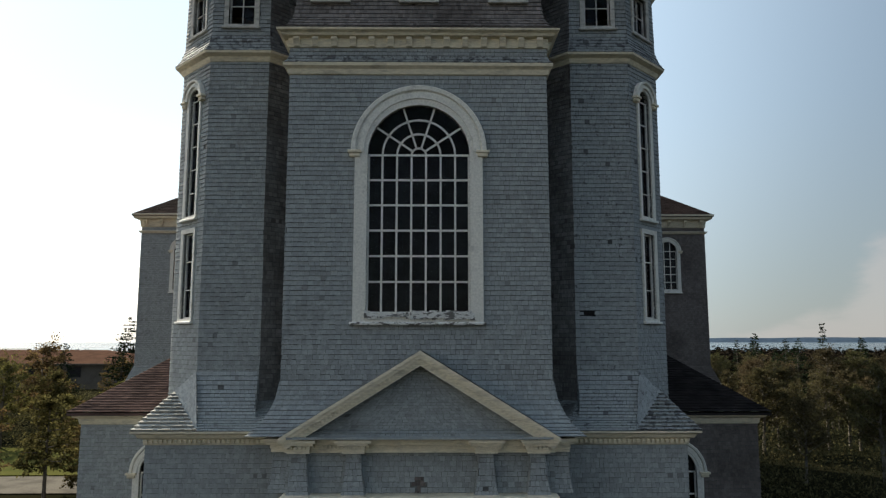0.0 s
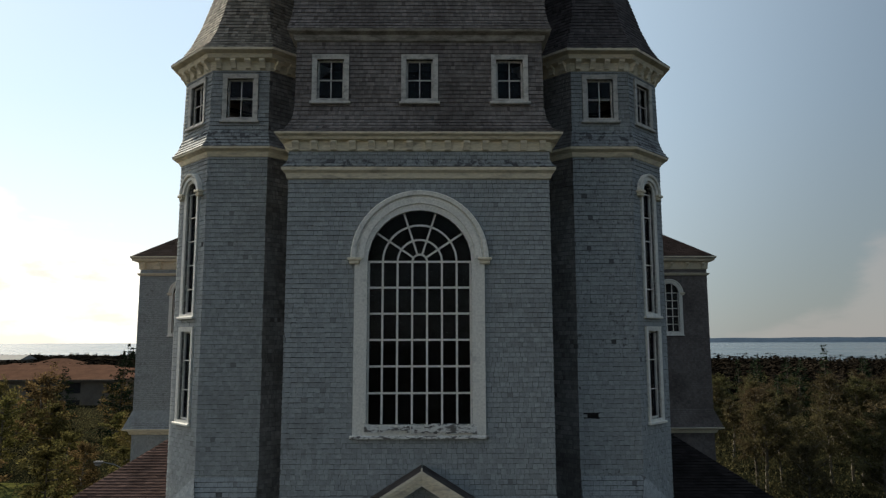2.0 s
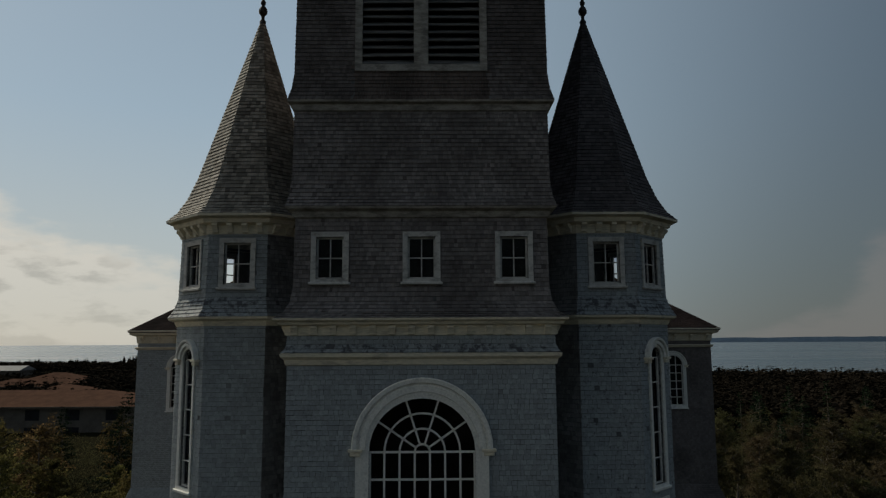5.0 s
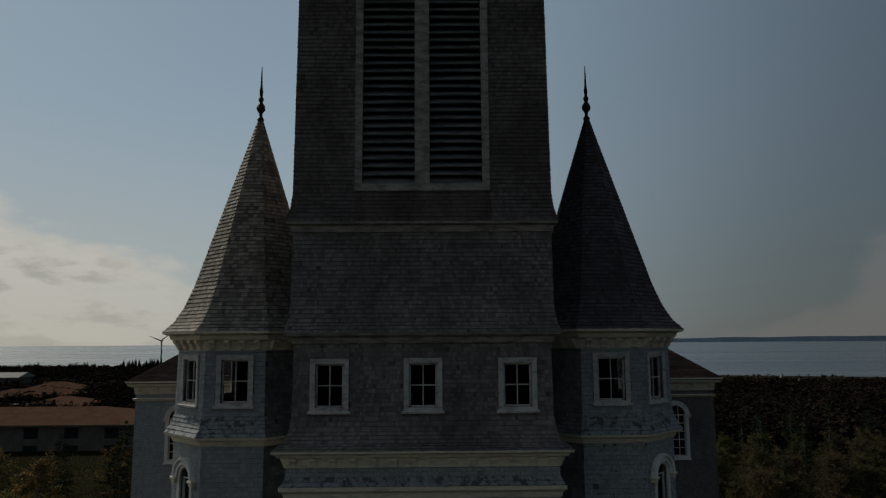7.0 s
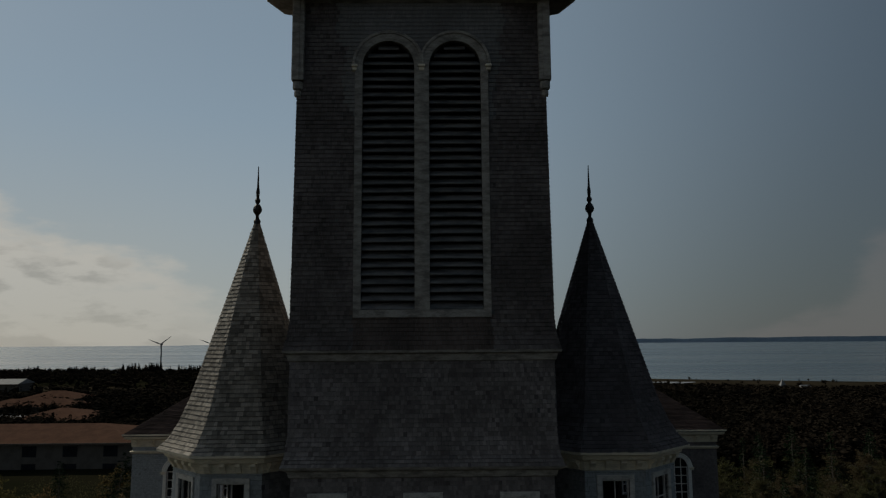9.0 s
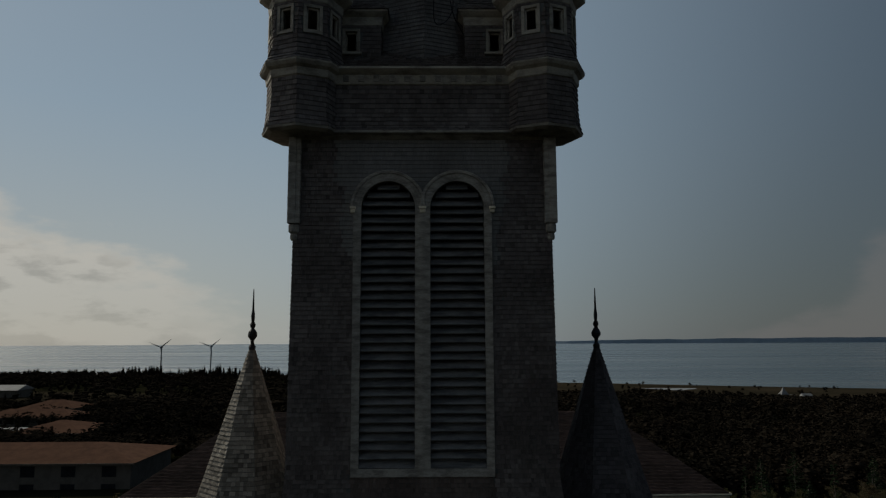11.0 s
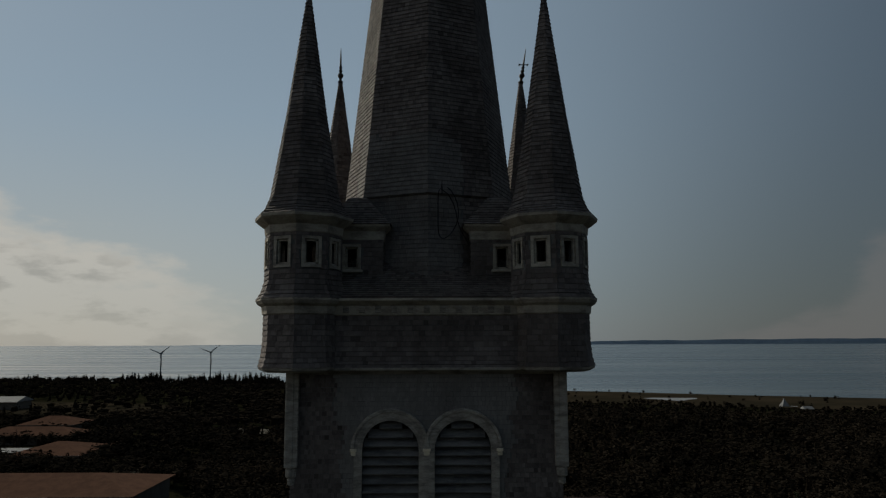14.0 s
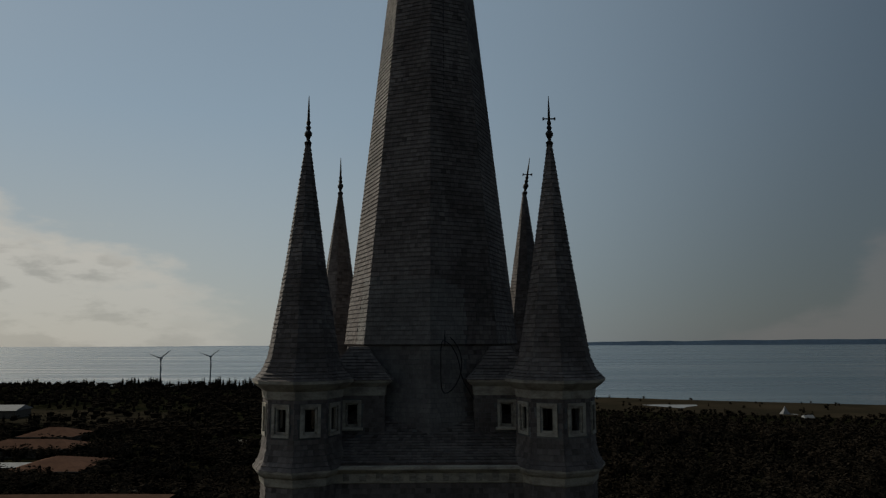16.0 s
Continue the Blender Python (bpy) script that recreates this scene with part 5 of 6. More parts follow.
def spray(V, F, p, way, size, rnd):
    """A narrow leaf spray that hangs out from its twig."""
    side = way.cross(Vector((rnd.gauss(0, 1), rnd.gauss(0, 1), rnd.gauss(0, 1)))).normalized()
    x = (way.normalized() * 0.7 + Vector((rnd.gauss(0, 0.4), rnd.gauss(0, 0.4), rnd.gauss(-0.1, 0.3)))).normalized() * size
    k = len(V)
    V.extend((p, p + x * 0.45 - side * size * 0.26, p + x, p + x * 0.5 + side * size * 0.30))
    F.append((k, k + 1, k + 2, k + 3))


def broadleaf(seed, tall, wide, mat, label, leaves=5200, bark=None, upright=0.0, size=(0.15, 0.34)):
    """A tapered trunk that forks into limbs and twigs, hung with sprays of small leaves; gaps show between the twigs."""
    rnd = random.Random(seed)
    e = thing("tree", label, "tree", group="broadleaf trees")
    bm = bmesh.new()
    fork = Vector((rnd.uniform(-0.3, 0.3), rnd.uniform(-0.3, 0.3), tall * (0.42 + 0.2 * upright)))
    top = Vector((fork.x + rnd.uniform(-0.4, 0.4), fork.y + rnd.uniform(-0.4, 0.4), tall * 0.93))
    limb(bm, (0, 0, -0.3), fork, 0.17 * tall / 8, 0.11 * tall / 8, 8)
    limb(bm, fork, top, 0.10 * tall / 8, 0.02, 6)
    twigs = []
    n = 15
    for k in range(n):
        a = 2.4 * k + rnd.uniform(-0.5, 0.5)
        f = (k + 0.5) / n
        start = Vector((0, 0, 0)).lerp(fork, 0.62 + 0.38 * min(1.0, f * 2.5)) if f < 0.4 else fork.lerp(top, (f - 0.4) / 0.62)
        r = wide * rnd.uniform(0.6, 1.0) * (1.0 - 0.62 * max(0.0, f - 0.25)) * (1 - 0.35 * upright)
        end = start + Vector((math.cos(a) * r, math.sin(a) * r, r * rnd.uniform(0.05, 0.55) + upright * r))
        end.z = min(end.z, tall)
        limb(bm, start, end, 0.055, 0.018, 5)
        for q in range(7):
            g = rnd.uniform(0.3, 1.0)
            p = start.lerp(end, g)
            d = Vector((rnd.gauss(0, 1), rnd.gauss(0, 1), rnd.gauss(0.15, 0.6))).normalized() * wide * rnd.uniform(0.22, 0.42)
            limb(bm, p, p + d, 0.016, 0.005, 3)
            twigs.append((p, p + d))
    for q in range(8):
        d = Vector((rnd.gauss(0, 0.6), rnd.gauss(0, 0.6), rnd.uniform(0.1, 0.7))).normalized() * wide * 0.3
        twigs.append((top - Vector((0, 0, tall * 0.06 * rnd.random())), top + d * rnd.uniform(0.4, 0.8)))
    part("trunk", bm, bark or M_BARK, e)
    V, F = [], []
    for k in range(leaves):
        a, b = twigs[k % len(twigs)]
        off = Vector((rnd.gauss(0, 0.13), rnd.gauss(0, 0.13), rnd.gauss(0, 0.09))) * wide * 0.42
        spray(V, F, a.lerp(b, rnd.uniform(0.15, 1.1)) + off, b - a, rnd.uniform(*size), rnd)
    part("crown", (V, F), mat, e)
    return e


def conifer(seed, tall, wide, label, ragged=0.3, sweep=0.0):
    """A spruce: whorls of level branches with hanging sprays; sweep bends its top downwind and thins the upwind side."""
    rnd = random.Random(seed)
    e = thing("conifer", label, "tree", group="conifers")
    bm = bmesh.new()
    stem = lambda z: Vector((sweep * (z / tall) ** 2.2, 0, z))
    for k in range(8):
        limb(bm, stem(tall * k / 8) - Vector((0, 0, 0.3 if k == 0 else 0)), stem(tall * (k + 1) / 8), 0.16 * (1 - k / 8.3), 0.16 * (1 - (k + 1) / 8.3), 6)
    V, F = [], []
    z = tall * 0.10
    while z < tall * 0.985:
        f = 1 - z / tall
        for k in range(rnd.randint(4, 7)):
            a = rnd.uniform(0, 6.283)
            r = wide * (f ** 0.85) * rnd.uniform(1 - ragged, 1.12) + 0.10
            if sweep:
                r *= 1.0 + 0.30 * math.cos(a)
            root = stem(z)
            end = root + Vector((math.cos(a) * r, math.sin(a) * r, r * rnd.uniform(-0.12, 0.16)))
            if r > 0.4:
                limb(bm, root, end, 0.022, 0.006, 3)
            for j in range(max(4, int(r * 13))):
                g = rnd.uniform(0.15, 1.05)
                spray(V, F, root.lerp(end, g) + Vector((rnd.gauss(0, 0.07), rnd.gauss(0, 0.07), rnd.gauss(0, 0.04))) * (0.4 + r), end - root, rnd.uniform(0.14, 0.34), rnd)
        z += rnd.uniform(0.16, 0.30) * (1.0 + ragged)
    part("trunk", bm, M_BARK, e)
    part("crown", (V, F), M_NEEDLE, e)
    return e


rng = random.Random(7)
OLIVE = [broadleaf(k, t, w, M_LEAF, "broadleaf tree with an uneven olive green crown") for k, t, w in ((11, 7.6, 2.9), (12, 8.4, 3.2), (13, 6.4, 2.7))]
BRONZE = [broadleaf(k, t, w, M_LEAF2, "thin broadleaf tree with bronze green leaves and pale stems", 5600, M_BIRCH, 0.35, (0.12, 0.27)) for k, t, w in ((21, 8.6, 2.9), (22, 7.8, 2.6), (23, 9.2, 3.0))]
SWEPT = [conifer(31, 11.6, 4.2, "windswept dark spruce with level layered branches", 0.45, 0.9)]
SPRUCE = [conifer(32, 9.6, 2.5, "dense dark green spruce tree", 0.25), conifer(33, 10.6, 1.6, "thin ragged spruce with an open top", 0.7)]


def plant(protos, spots):
    """Sets each prototype at its first spot, and copies of it at the rest."""
    used = set()
    for k, (x, y, s) in enumerate(spots):
        p = protos[k % len(protos)]
        m = Matrix.Translation((x, y, height(x, y))) @ Matrix.Rotation(rng.uniform(0, 6.28), 4, "Z")
        if p.name not in used:
            used.add(p.name)
            p.matrix_basis = m
            p.scale = (s, s, s)
        else:
            c = copy_thing(p, m)
            c.scale = (s, s, s)


plant(OLIVE, [(-22.0, 24.2, 0.74), (-25.9, 23.0, 0.70), (-20.3, 24.6, 0.40), (-24.5, 33.5, 0.60), (-37.5, 51.5, 1.02), (-33.5, 47, 0.95), (-28, 38, 0.62), (-36, 43, 0.84), (-44, 52, 0.98), (-29, 50, 0.66), (-25.5, 44, 0.62), (-42, 60, 1.0), (-34, 62, 0.85), (-50, 66, 0.82), (-27, 60, 0.95),
              (-22.5, 36, 0.52), (-47, 45, 0.80), (-55, 58, 0.9), (-31, 72, 0.82), (-41, 76, 0.8), (-24, 53, 0.68), (-58, 78, 0.78), (-24.0, 68, 0.85)])
right_spots = []
for k in range(118):
    y = 27 + 60 * ((k * 0.618) % 1.0)
    x = 22 + y * 0.08 + (k % 11) * (3.4 + 0.02 * y) + rng.uniform(-1.5, 1.5)
    right_spots.append((x, y, rng.uniform(0.64, 0.88) * (0.90 if y < 40 else 1.0)))
plant(BRONZE, right_spots)
plant(SWEPT, [(-33.4, 59, 1.0), (47.0, 73, 0.80)])
plant(SPRUCE, [(41.3, 72, 1.03), (50.5, 73, 1.06), (49, 90, 0.95), (44, 84, 0.86), (57, 96, 0.98), (62, 84, 0.9), (66, 90, 0.98), (-29, 66, 0.8), (-46, 72, 0.9), (57, 70, 0.82), (38, 60, 0.82), (71, 78, 0.88)])

# the far woods, joined: rough crowns of loose sprays
nprng = np.random.RandomState(5)
trees = []


def open_ground(x, y):
    """Places kept clear of trees: buildings, lots, the marsh by the shore."""
    if -116 < x < -46 and 104 < y < 142:
        return True
    if any(a - 3 < x < b + 3 and c - 3 < y < d + 3 for a, b, c, d in ((-150, -131, 244, 258), (-150, -119, 220, 233), (-116, -97, 180, 200), (-132, -115, 188, 195))):
        return True
    if -165 < x < -84 and 172 < y < 268:
        return nprng.rand() < 0.30
    if -235 < x < -190 and 325 < y < 380:
        return True
    if -82 < x < -44 and 236 < y < 262:
        return True
    if -300 < x < -130 and 300 < y < 420 and nprng.rand() < 0.72:
        return True
    shore = COAST - 0.38 * x
    if y > shore - 12:
        return True
    if x > 40 and y > shore - 135 + 14 * math.sin(x * 0.06) + 9 * math.sin(x * 0.17):
        return nprng.rand() < 0.95
    if x > -60 and y > shore - 60:
        return nprng.rand() < 0.9
    return False


while len(trees) < 8500:
    y = 70 + 600 * nprng.rand() ** 1.25
    x = (nprng.rand() * 2 - 1) * (40 + y * 0.72)
    if abs(x) < 23 and y < 75:
        continue
    if y < 96 and (x > 0 or -62 < x):
        continue
    if open_ground(x, y) or (-135 < x < -40 and y < 116):
        continue
    trees.append((x, y, nprng.rand()))
clumps = [(-400 + 345 * nprng.rand(), 0.1 + 0.9 * nprng.rand()) for _ in range(30)]
for k in range(520):
    cx, cs = clumps[k % len(clumps)]
    x = cx + nprng.randn() * 6
    if -302 < x < -283 or x > -50:
        continue
    trees.append((x, COAST - 0.38 * x - 16 - 45 * nprng.rand(), 2.0 + cs * max(0.25, 1 - abs(x + 205) / 190)))
V, F = [], []
for x, y, kind in trees:
    spruce, girth = kind > 0.72, 1.0
    n = 130 if y < 170 else 74 if y < 260 else 26
    tall = (6.2 + 3.2 * nprng.rand()) * (1.0 if y < 420 else 0.85)
    if kind > 1.5:
        tall, n = (3.2 + 9.5 * (kind - 2.0)) * (0.5 + 0.7 * nprng.rand()), 100
    elif x > 0 and y < 220:
        tall *= 0.82
    elif x < -25 and y > 140:
        tall, girth = tall * 0.64, 1.55
    if x > 30:
        tall *= min(1.0, max(0.3, (COAST - 0.38 * x - y - 110) / 190))
    base = height(x, y)
    big = 0.8 if y < 170 else 1.1 if y < 260 else 1.4
    u = nprng.rand(n, 7)
    if spruce:
        h = 0.1 + 0.9 * u[:, 0]
        r = (1 - h) * tall * (0.36 if kind > 1.5 else 0.24) * girth * (0.5 + 0.6 * u[:, 1]) + 0.1
    else:
        h = 0.35 + 0.62 * u[:, 0]
        r = tall * girth * 0.30 * np.sqrt(np.clip(1 - ((h - 0.62) / 0.42) ** 2, 0.05, 1)) * (0.6 + 0.5 * u[:, 1])
    a = u[:, 2] * 6.283
    P = np.stack([x + r * np.cos(a), y + r * np.sin(a), base + h * tall], 1)
    s = big * (0.5 + 0.8 * u[:, 3]) * (0.6 if spruce else 0.85)
    b = u[:, 4] * 6.283
    t = (u[:, 5] - 0.5) * 1.8
    X = np.stack([np.cos(b), np.sin(b), 0 * b], 1) * s[:, None]
    Y = np.stack([-np.sin(b) * np.cos(t), np.cos(b) * np.cos(t), np.sin(t)], 1) * (s * (0.5 + 0.4 * u[:, 6]))[:, None]
    Q = np.stack([P - X * 0.5, P - Y * 0.45 + X * 0.1, P + X * 0.6, P + Y * 0.5], 1).reshape(-1, 3)
    # an uneven dark body inside the sprays
    k1, wob = len(V), 0.75 + 0.5 * nprng.rand(13)
    rb = tall * girth * ((0.20 if kind > 1.5 else 0.15) if spruce else 0.27) * (0.55 if y < 260 else 0.8)
    lv = ((0.12, 0.95), (0.45, 0.62)) if spruce else ((0.30, 0.8), (0.66, 0.95))
    for f, (hz, rr) in enumerate(lv):
        for q in range(6):
            an = q * 1.047 + f * 0.5 + x
            V.append((x + rb * rr * wob[q + 6 * f] * math.cos(an), y + rb * rr * wob[q + 6 * f] * math.sin(an), base + tall * hz * (0.92 + 0.16 * wob[12 - q])))
    V.append((x + 0.3 * wob[3], y, base + tall * (0.93 if spruce else 0.80)))
    for q in range(6):
        q2 = (q + 1) % 6
        F.append((k1 + q, k1 + q2, k1 + 6 + q2, k1 + 6 + q))
        F.append((k1 + 6 + q, k1 + 6 + q2, k1 + 12))
    k0 = len(V)
    V.extend(map(tuple, Q))
    F.extend((k0 + 4 * j, k0 + 4 * j + 1, k0 + 4 * j + 2, k0 + 4 * j + 3) for j in range(n))
tagged(part("far_woods", (V, F), M_WOODS), "dark mixed woods reaching down to the shore", "woods", kind="stuff")

# scrub under the near trees
V, F = [], []
srnd = random.Random(3)
for k in range(5200):
    if k % 4:
        x, y = srnd.uniform(14, 75), srnd.uniform(8, 92)
        if x < 15.5 + y * 0.08:
            continue
    else:
        x, y = srnd.uniform(-64, -20), srnd.uniform(36, 100)
    hgt = srnd.uniform(0.7, 2.4) * (1.6 if x > 0 and y > 24 else 0.9)
    wid = srnd.uniform(0.5, 1.0)
    foot = Vector((x, y, height(x, y)))
    for j in range(42):
        up = srnd.random()
        q = foot + Vector((srnd.gauss(0, wid) * (1.1 - 0.6 * up), srnd.gauss(0, wid) * (1.1 - 0.6 * up), hgt * up))
        spray(V, F, q, q - foot + Vector((0, 0, 0.1)), srnd.uniform(0.10, 0.26), srnd)
tagged(part("undergrowth", (V, F), M_LEAF2), "low bushes and undergrowth below the trees", "undergrowth", kind="stuff")

# ---------------------------------------------------------------- roads, lots, marsh and pond


def patch(name, label, category, pts, mat, lift):
    """A flat lot on the lie of the land."""
    bm = bmesh.new()
    f = bm.faces.new([bm.verts.new((x, y, 0)) for x, y in pts])
    bmesh.ops.triangulate(bm, faces=[f])
    bmesh.ops.subdivide_edges(bm, edges=bm.edges[:], cuts=6, use_grid_fill=True)
    for v in bm.verts:
        v.co.z = height(v.co.x, v.co.y) + lift
    return tagged(part(name, bm, mat), label, category, kind="structure")


M_ROAD = surface("pale_gravel", (0.13, 0.118, 0.10), (0.09, 0.082, 0.07), 0.95, 0.5, 12, spec=0.0)
M_LAWN = surface("mown_grass", (0.075, 0.075, 0.025), (0.055, 0.060, 0.020), 0.95, 0.3, 18, spec=0.0)
M_MARSH = surface("marsh_grass", (0.038, 0.030, 0.020), (0.022, 0.019, 0.013), 0.95, 0.02, 0.5, 0.4, 0.6, 0.0, spec=0.0)
patch("lawn", "mown yellow-green grass beside the drive", "lawn", [(-70, 31), (-19, 31), (-19, 42), (-70, 46)], M_LAWN, 0.06)
patch("road", "pale gravel drive beside the church", "road", [(-75, 25.2), (-16, 25.2), (-16, 30.6), (-75, 30.0)], M_ROAD, 0.08)
patch("lot", "pale paved lot among dark trees", "parking lot", [(-78, 244), (-48, 238), (-47, 250), (-76, 258)], M_ROAD, 0.9)
patch("lot", "pale gravel yard behind the long building", "yard", [(-84, 160), (-62, 162), (-62, 170), (-84, 168)], M_ROAD, 0.9)
patch("field", "open field of dull grass near the shore", "field", [(-300, 330), (-140, 310), (-120, 370), (-280, 410)], M_MARSH, 0.5)
patch("marsh", "brown marsh grass behind the beach", "marsh", [(30, 410), (120, 375), (330, 300), (330, 420), (60, 528)], M_MARSH, 0.25)
patch("pond", "pale tidal pond in the marsh", "pond", [(129, 427), (138, 412), (146, 402), (152, 412), (163, 424), (165, 433), (148, 424), (138, 432)], surface("pale_silt", (0.20, 0.195, 0.19), (0.15, 0.145, 0.14), 0.4, 0.1, 1), 0.45)

# ---------------------------------------------------------------- buildings
M_TERRA = surface("terracotta_shingle", (0.118, 0.066, 0.046), (0.090, 0.052, 0.037), 0.95, 0.5, 8, 0.4, 0.6, 0.1, spec=0.0)
M_PALE = surface("pale_render", (0.115, 0.105, 0.092), (0.092, 0.084, 0.074), 0.9, 0.6, 8, spec=0.02)
M_WHITER = surface("white_metal_roof", (0.22, 0.22, 0.22), (0.18, 0.18, 0.18), 0.7, 0.5, 8, spec=0.05)
M_PANE = surface("dark_pane", (0.02, 0.022, 0.026), (0.015, 0.015, 0.018), 0.15, 1, 4, relief=0)


def house(name, label, x0, x1, y0, y1, eave, ridge, roof_mat, wall_mat, windows=(), gable=False):
    e = thing(name, label, "building", at=((x0 + x1) / 2, (y0 + y1) / 2, 0), group="buildings")
    g = min(height(x0, y0), height(x1, y1)) - 0.4
    bm = bmesh.new()
    box(bm, (x0, y0, g), (x1, y1, eave))
    piece("wall", bm, wall_mat, e)
    o, d = 0.9, (y1 - y0) / 2 + 0.9
    ez = eave + 0.05
    a, b, c, f = (x0 - o, y0 - o, ez), (x1 + o, y0 - o, ez), (x1 + o, y1 + o, ez), (x0 - o, y1 + o, ez)
    i = 0.02 if gable else min(d, (x1 - x0) / 2)
    p, q = (x0 - o + i, (y0 + y1) / 2, ridge), (x1 + o - i, (y0 + y1) / 2, ridge)
    bm = bmesh.new()
    for poly in ((a, b, q, p), (c, f, p, q), (b, c, q), (f, a, p)):
        bm.faces.new([bm.verts.new(v) for v in poly])
    bm.faces.new([bm.verts.new(v) for v in (f, c, b, a)])
    piece("roof", bm, roof_mat, e)
    bm = bmesh.new()
    box(bm, (x0 - o - 0.02, y0 - o - 0.06, ez - 0.3), (x1 + o + 0.02, y0 - o, ez + 0.02))
    piece("gutter", bm, M_BARK, e)
    for x, z0, w, h in windows:
        bm = bmesh.new()
        casing(bm, (x - w / 2, x + w / 2, z0, z0 + h, False), 0.1, 0.05, 0.0, Matrix.Translation((0, y0, 0)))
        win = piece("window", bm, wall_mat, e)
        piece("pane", box(bmesh.new(), (x - w / 2, y0 - 0.03, z0), (x + w / 2, y0 + 0.01, z0 + h)), M_PANE, win)
    return e


house("long_building", "long two-storey building with a terracotta shingle roof", -122, -56, 117, 137, 4.5, 6.95, M_TERRA, M_PALE,
      [(-60 - 7.5 * k, 2.0, 2.6, 1.9) for k in range(8)] + [(-60 - 7.5 * k, -1.2, 2.6, 1.9) for k in range(8)])
house("college_house", "low house with a terracotta hipped roof", -150, -131, 244, 258, 2.6, 5.2, M_TERRA, M_PALE, [(-145, 0.6, 2, 1.2), (-137, 0.6, 2, 1.2)])
house("college_house", "wide low house with a terracotta hipped roof", -150, -119, 220, 233, 1.9, 4.2, M_TERRA, M_PALE, [(-143, 0, 2, 1.2), (-134, 0, 2, 1.2), (-126, 0, 2, 1.2)])
house("college_house", "low house with a broad terracotta roof among trees", -116, -97, 180, 200, 1.9, 4.4, M_TERRA, M_PALE, [(-111, 0, 2, 1.2), (-102, 0, 2, 1.2)])
house("white_shed", "long white shed with a pale flat roof", -132, -115, 188, 195, 1.6, 2.2, M_WHITER, M_PALE)
house("white_barn", "pale barn with a white metal roof", -232, -210, 344, 358, 2.2, 4.6, M_WHITER, M_PALE, gable=True)
house("white_shed", "small white shed at the edge of the woods", 179, 182.0, 326, 328.5, -1.2, 0.1, M_WHITER, M_PALE, gable=True)

shelter = thing("pyramid_shelter", "white pyramid shelter by the marsh", "shelter", at=(188.5, 366, height(188, 366)))
bm = bmesh.new()
zb = height(188, 366)
base = [bm.verts.new((188.5 + dx * 2.4, 366 + dy * 2.4, zb - 0.1)) for dx, dy in ((-1, -1), (1, -1), (1, 1), (-1, 1))]
mid = [bm.verts.new((188.5 + dx * 0.9, 366 + dy * 0.9, zb + 2.2)) for dx, dy in ((-1, -1), (1, -1), (1, 1), (-1, 1))]
tip = bm.verts.new((188.5, 366, zb + 4.6))
for k in range(4):
    bm.faces.new((base[k], base[(k + 1) % 4], mid[(k + 1) % 4], mid[k]))
    bm.faces.new((mid[k], mid[(k + 1) % 4], tip))
piece("canopy", bm, M_WHITER, shelter)
piece("platform", box(bmesh.new(), (185, 363.5, zb - 0.3), (194.5, 366, zb + 0.25)), M_WHITER, shelter)

# ---------------------------------------------------------------- wind turbines and street lamp
M_TURB = surface("grey_steel", (0.16, 0.17, 0.18), (0.14, 0.15, 0.16), 0.5, 1, 5, relief=0)


def turbine(x, y, hub):
    z = height(x, y)
    e = thing("wind_turbine", "slender three-bladed wind turbine standing among conifers", "wind turbine", at=(x, y, z), group="wind turbines")
    bm = bmesh.new()
    limb(bm, (x, y, z - 1), (x, y, hub), 0.75, 0.45, 10)
    piece("mast", bm, M_TURB, e)
    piece("nacelle", box(bmesh.new(), (x - 0.7, y - 1.8, hub - 0.6), (x + 0.7, y + 2.2, hub + 0.8), None, 0.2), M_TURB, e)
    for k, a in enumerate((38, 158, 278)):
        w = Vector((math.cos(radians(a)), 0, math.sin(radians(a))))
        bm = bmesh.new()
        c = Vector((x, y - 2.0, hub))
        limb(bm, c, c + w * 3, 0.35, 0.55, 5)
        limb(bm, c + w * 3, c + w * 12.0, 0.55, 0.12, 5)
        piece("blade", bm, M_TURB, e)
    return e


turbine(-252, 640, 20.5)
turbine(-222, 690, 20.5)

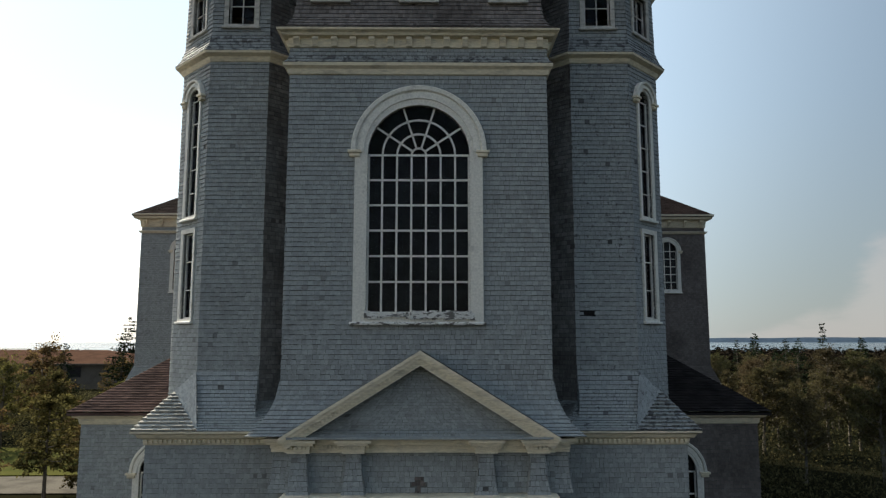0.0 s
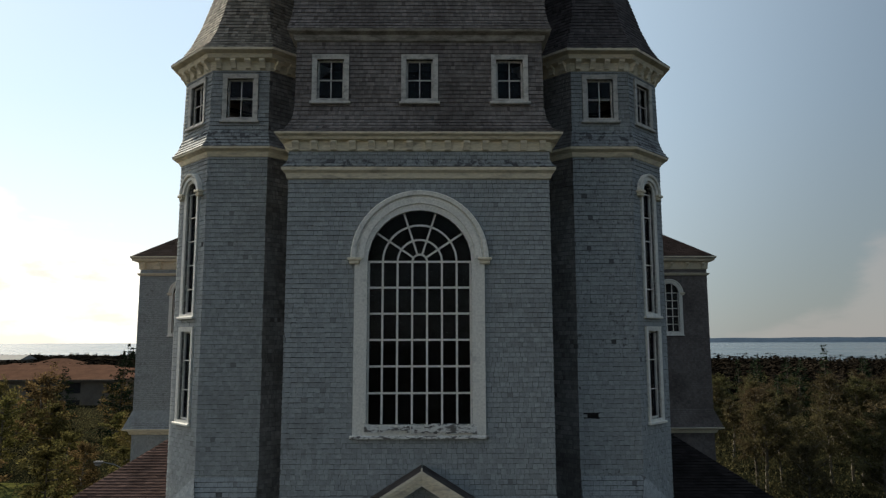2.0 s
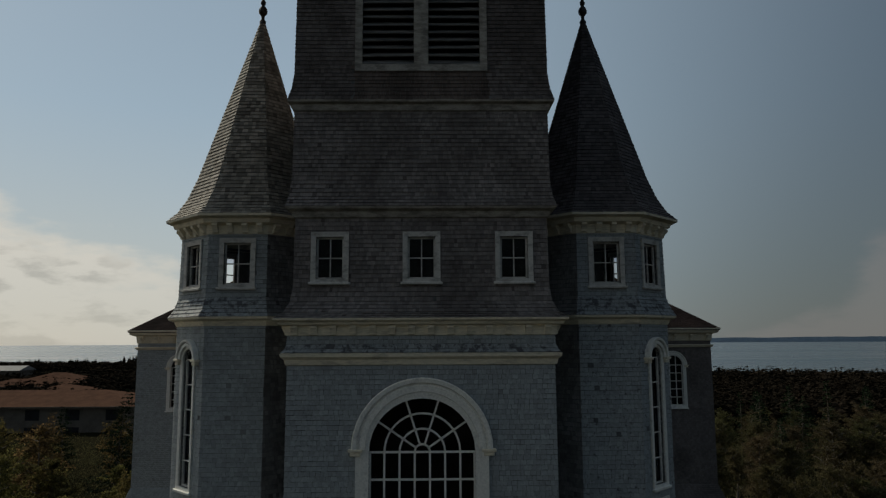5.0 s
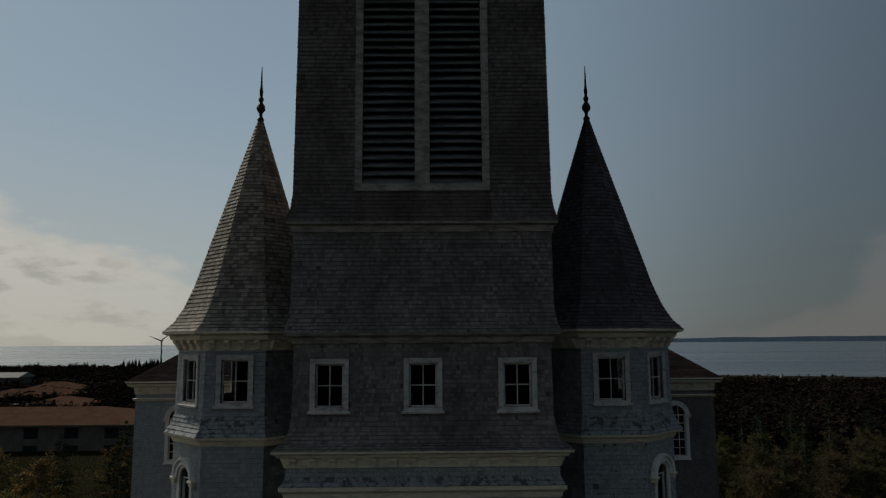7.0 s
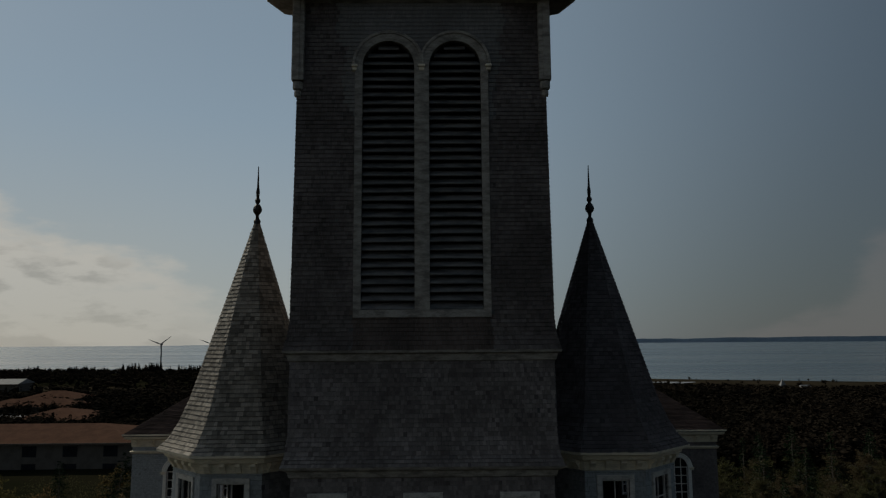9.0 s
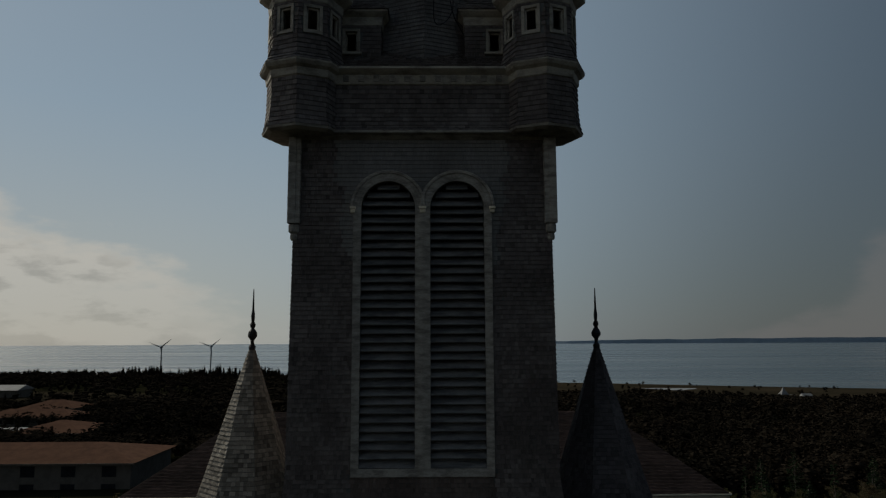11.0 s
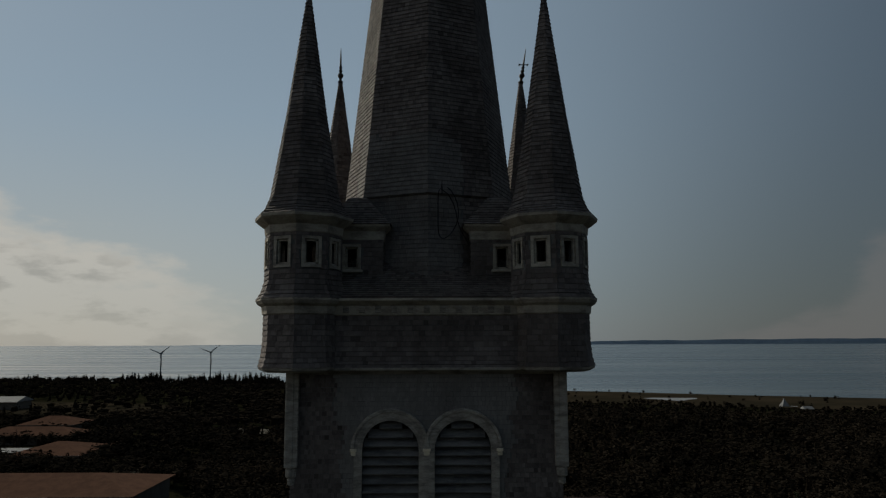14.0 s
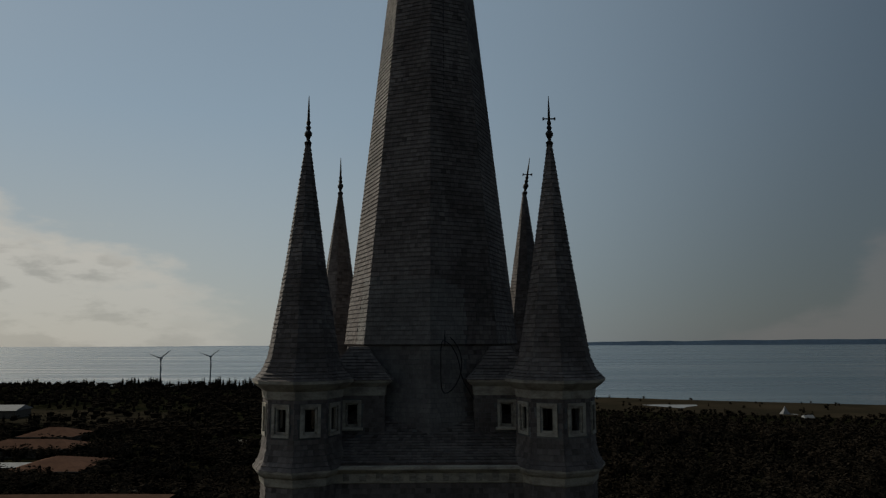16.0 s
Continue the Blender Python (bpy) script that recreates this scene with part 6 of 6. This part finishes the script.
lamp = thing("street_lamp", "grey street lamp with a curved arm", "street lamp", at=(-17.0, 23.4, 0))
bm = bmesh.new()
limb(bm, (-17.0, 23.4, -0.1), (-17.0, 23.4, 4.3), 0.07, 0.05, 8)
piece("post", bm, M_TURB, lamp)
bm = bmesh.new()
pts = [(-17.0, 23.4, 4.2), (-17.3, 23.4, 4.55), (-17.8, 23.4, 4.78), (-18.5, 23.4, 4.92)]
for p, q in zip(pts, pts[1:]):
    limb(bm, p, q, 0.035, 0.03, 6)
piece("arm", bm, M_TURB, lamp)
bm = bmesh.new()
box(bm, (-18.95, 23.28, 4.84), (-18.4, 23.52, 4.97), None, 0.04)
box(bm, (-18.9, 23.31, 4.70), (-18.55, 23.49, 4.84), None, 0.05)
piece("luminaire", bm, M_WHITER, lamp, "white cobra-head luminaire")

# ---------------------------------------------------------------- shingles set one by one


def shingle_mesh(mat, h, thick=0.021):
    me = bpy.data.meshes.new("shingle")
    b, c = -thick, -0.003
    me.from_pydata([(-0.5, b, 0), (0.5, b, 0), (0.5, c, h), (-0.5, c, h), (-0.5, 0, 0), (0.5, 0, 0)], [], [(0, 1, 2, 3), (4, 5, 1, 0), (4, 0, 3), (5, 2, 1)])
    me.materials.append(mat)
    return me


def set_singly(host, m, u0, u1, z0, z1, mat, lean=0.0, course=0.124):
    """Lays single shingles on a wall whose pose is m, over u0..u1, z0..z1."""
    rows = round((z1 - z0) / course)
    step = (z1 - z0) / rows
    me = shingle_mesh(mat, step * 0.91)
    rnd = random.Random(int(abs(u0) * 100 + z0 * 10))
    for j in range(rows):
        u = u0 - 0.06
        while u < u1 + 0.04:
            w = min(rnd.uniform(0.11, 0.17), u1 + 0.06 - u)
            z = z0 + j * step
            if chipped(m @ Vector((u + w / 2, 0, z + step / 2))):
                u += w
                continue
            put("shingle", me, m @ Matrix.Translation((u + w / 2, lean * (z - z0), z + rnd.uniform(-0.006, 0.006))) @ Matrix.Diagonal((w - rnd.uniform(0.003, 0.007), rnd.uniform(0.75, 1.25), 1, 1)), host)
            u += w


set_singly(bell_wall, place(TW, 0, 3.398), SINGLE_TOWER[0], SINGLE_TOWER[1], SINGLE_TOWER[2], SINGLE_TOWER[3], M_BLUE_ONE)
for host, R in ((TUR_L, RING_L), (TUR_R, RING_R)):
    wall = next(o for o in host.children if o.name.startswith("wall"))
    set_singly(wall, place(R, 0, 2.03), SINGLE_TUR[0], SINGLE_TUR[1], SINGLE_TUR[2], SINGLE_TUR[3], M_BLUE_ONE)
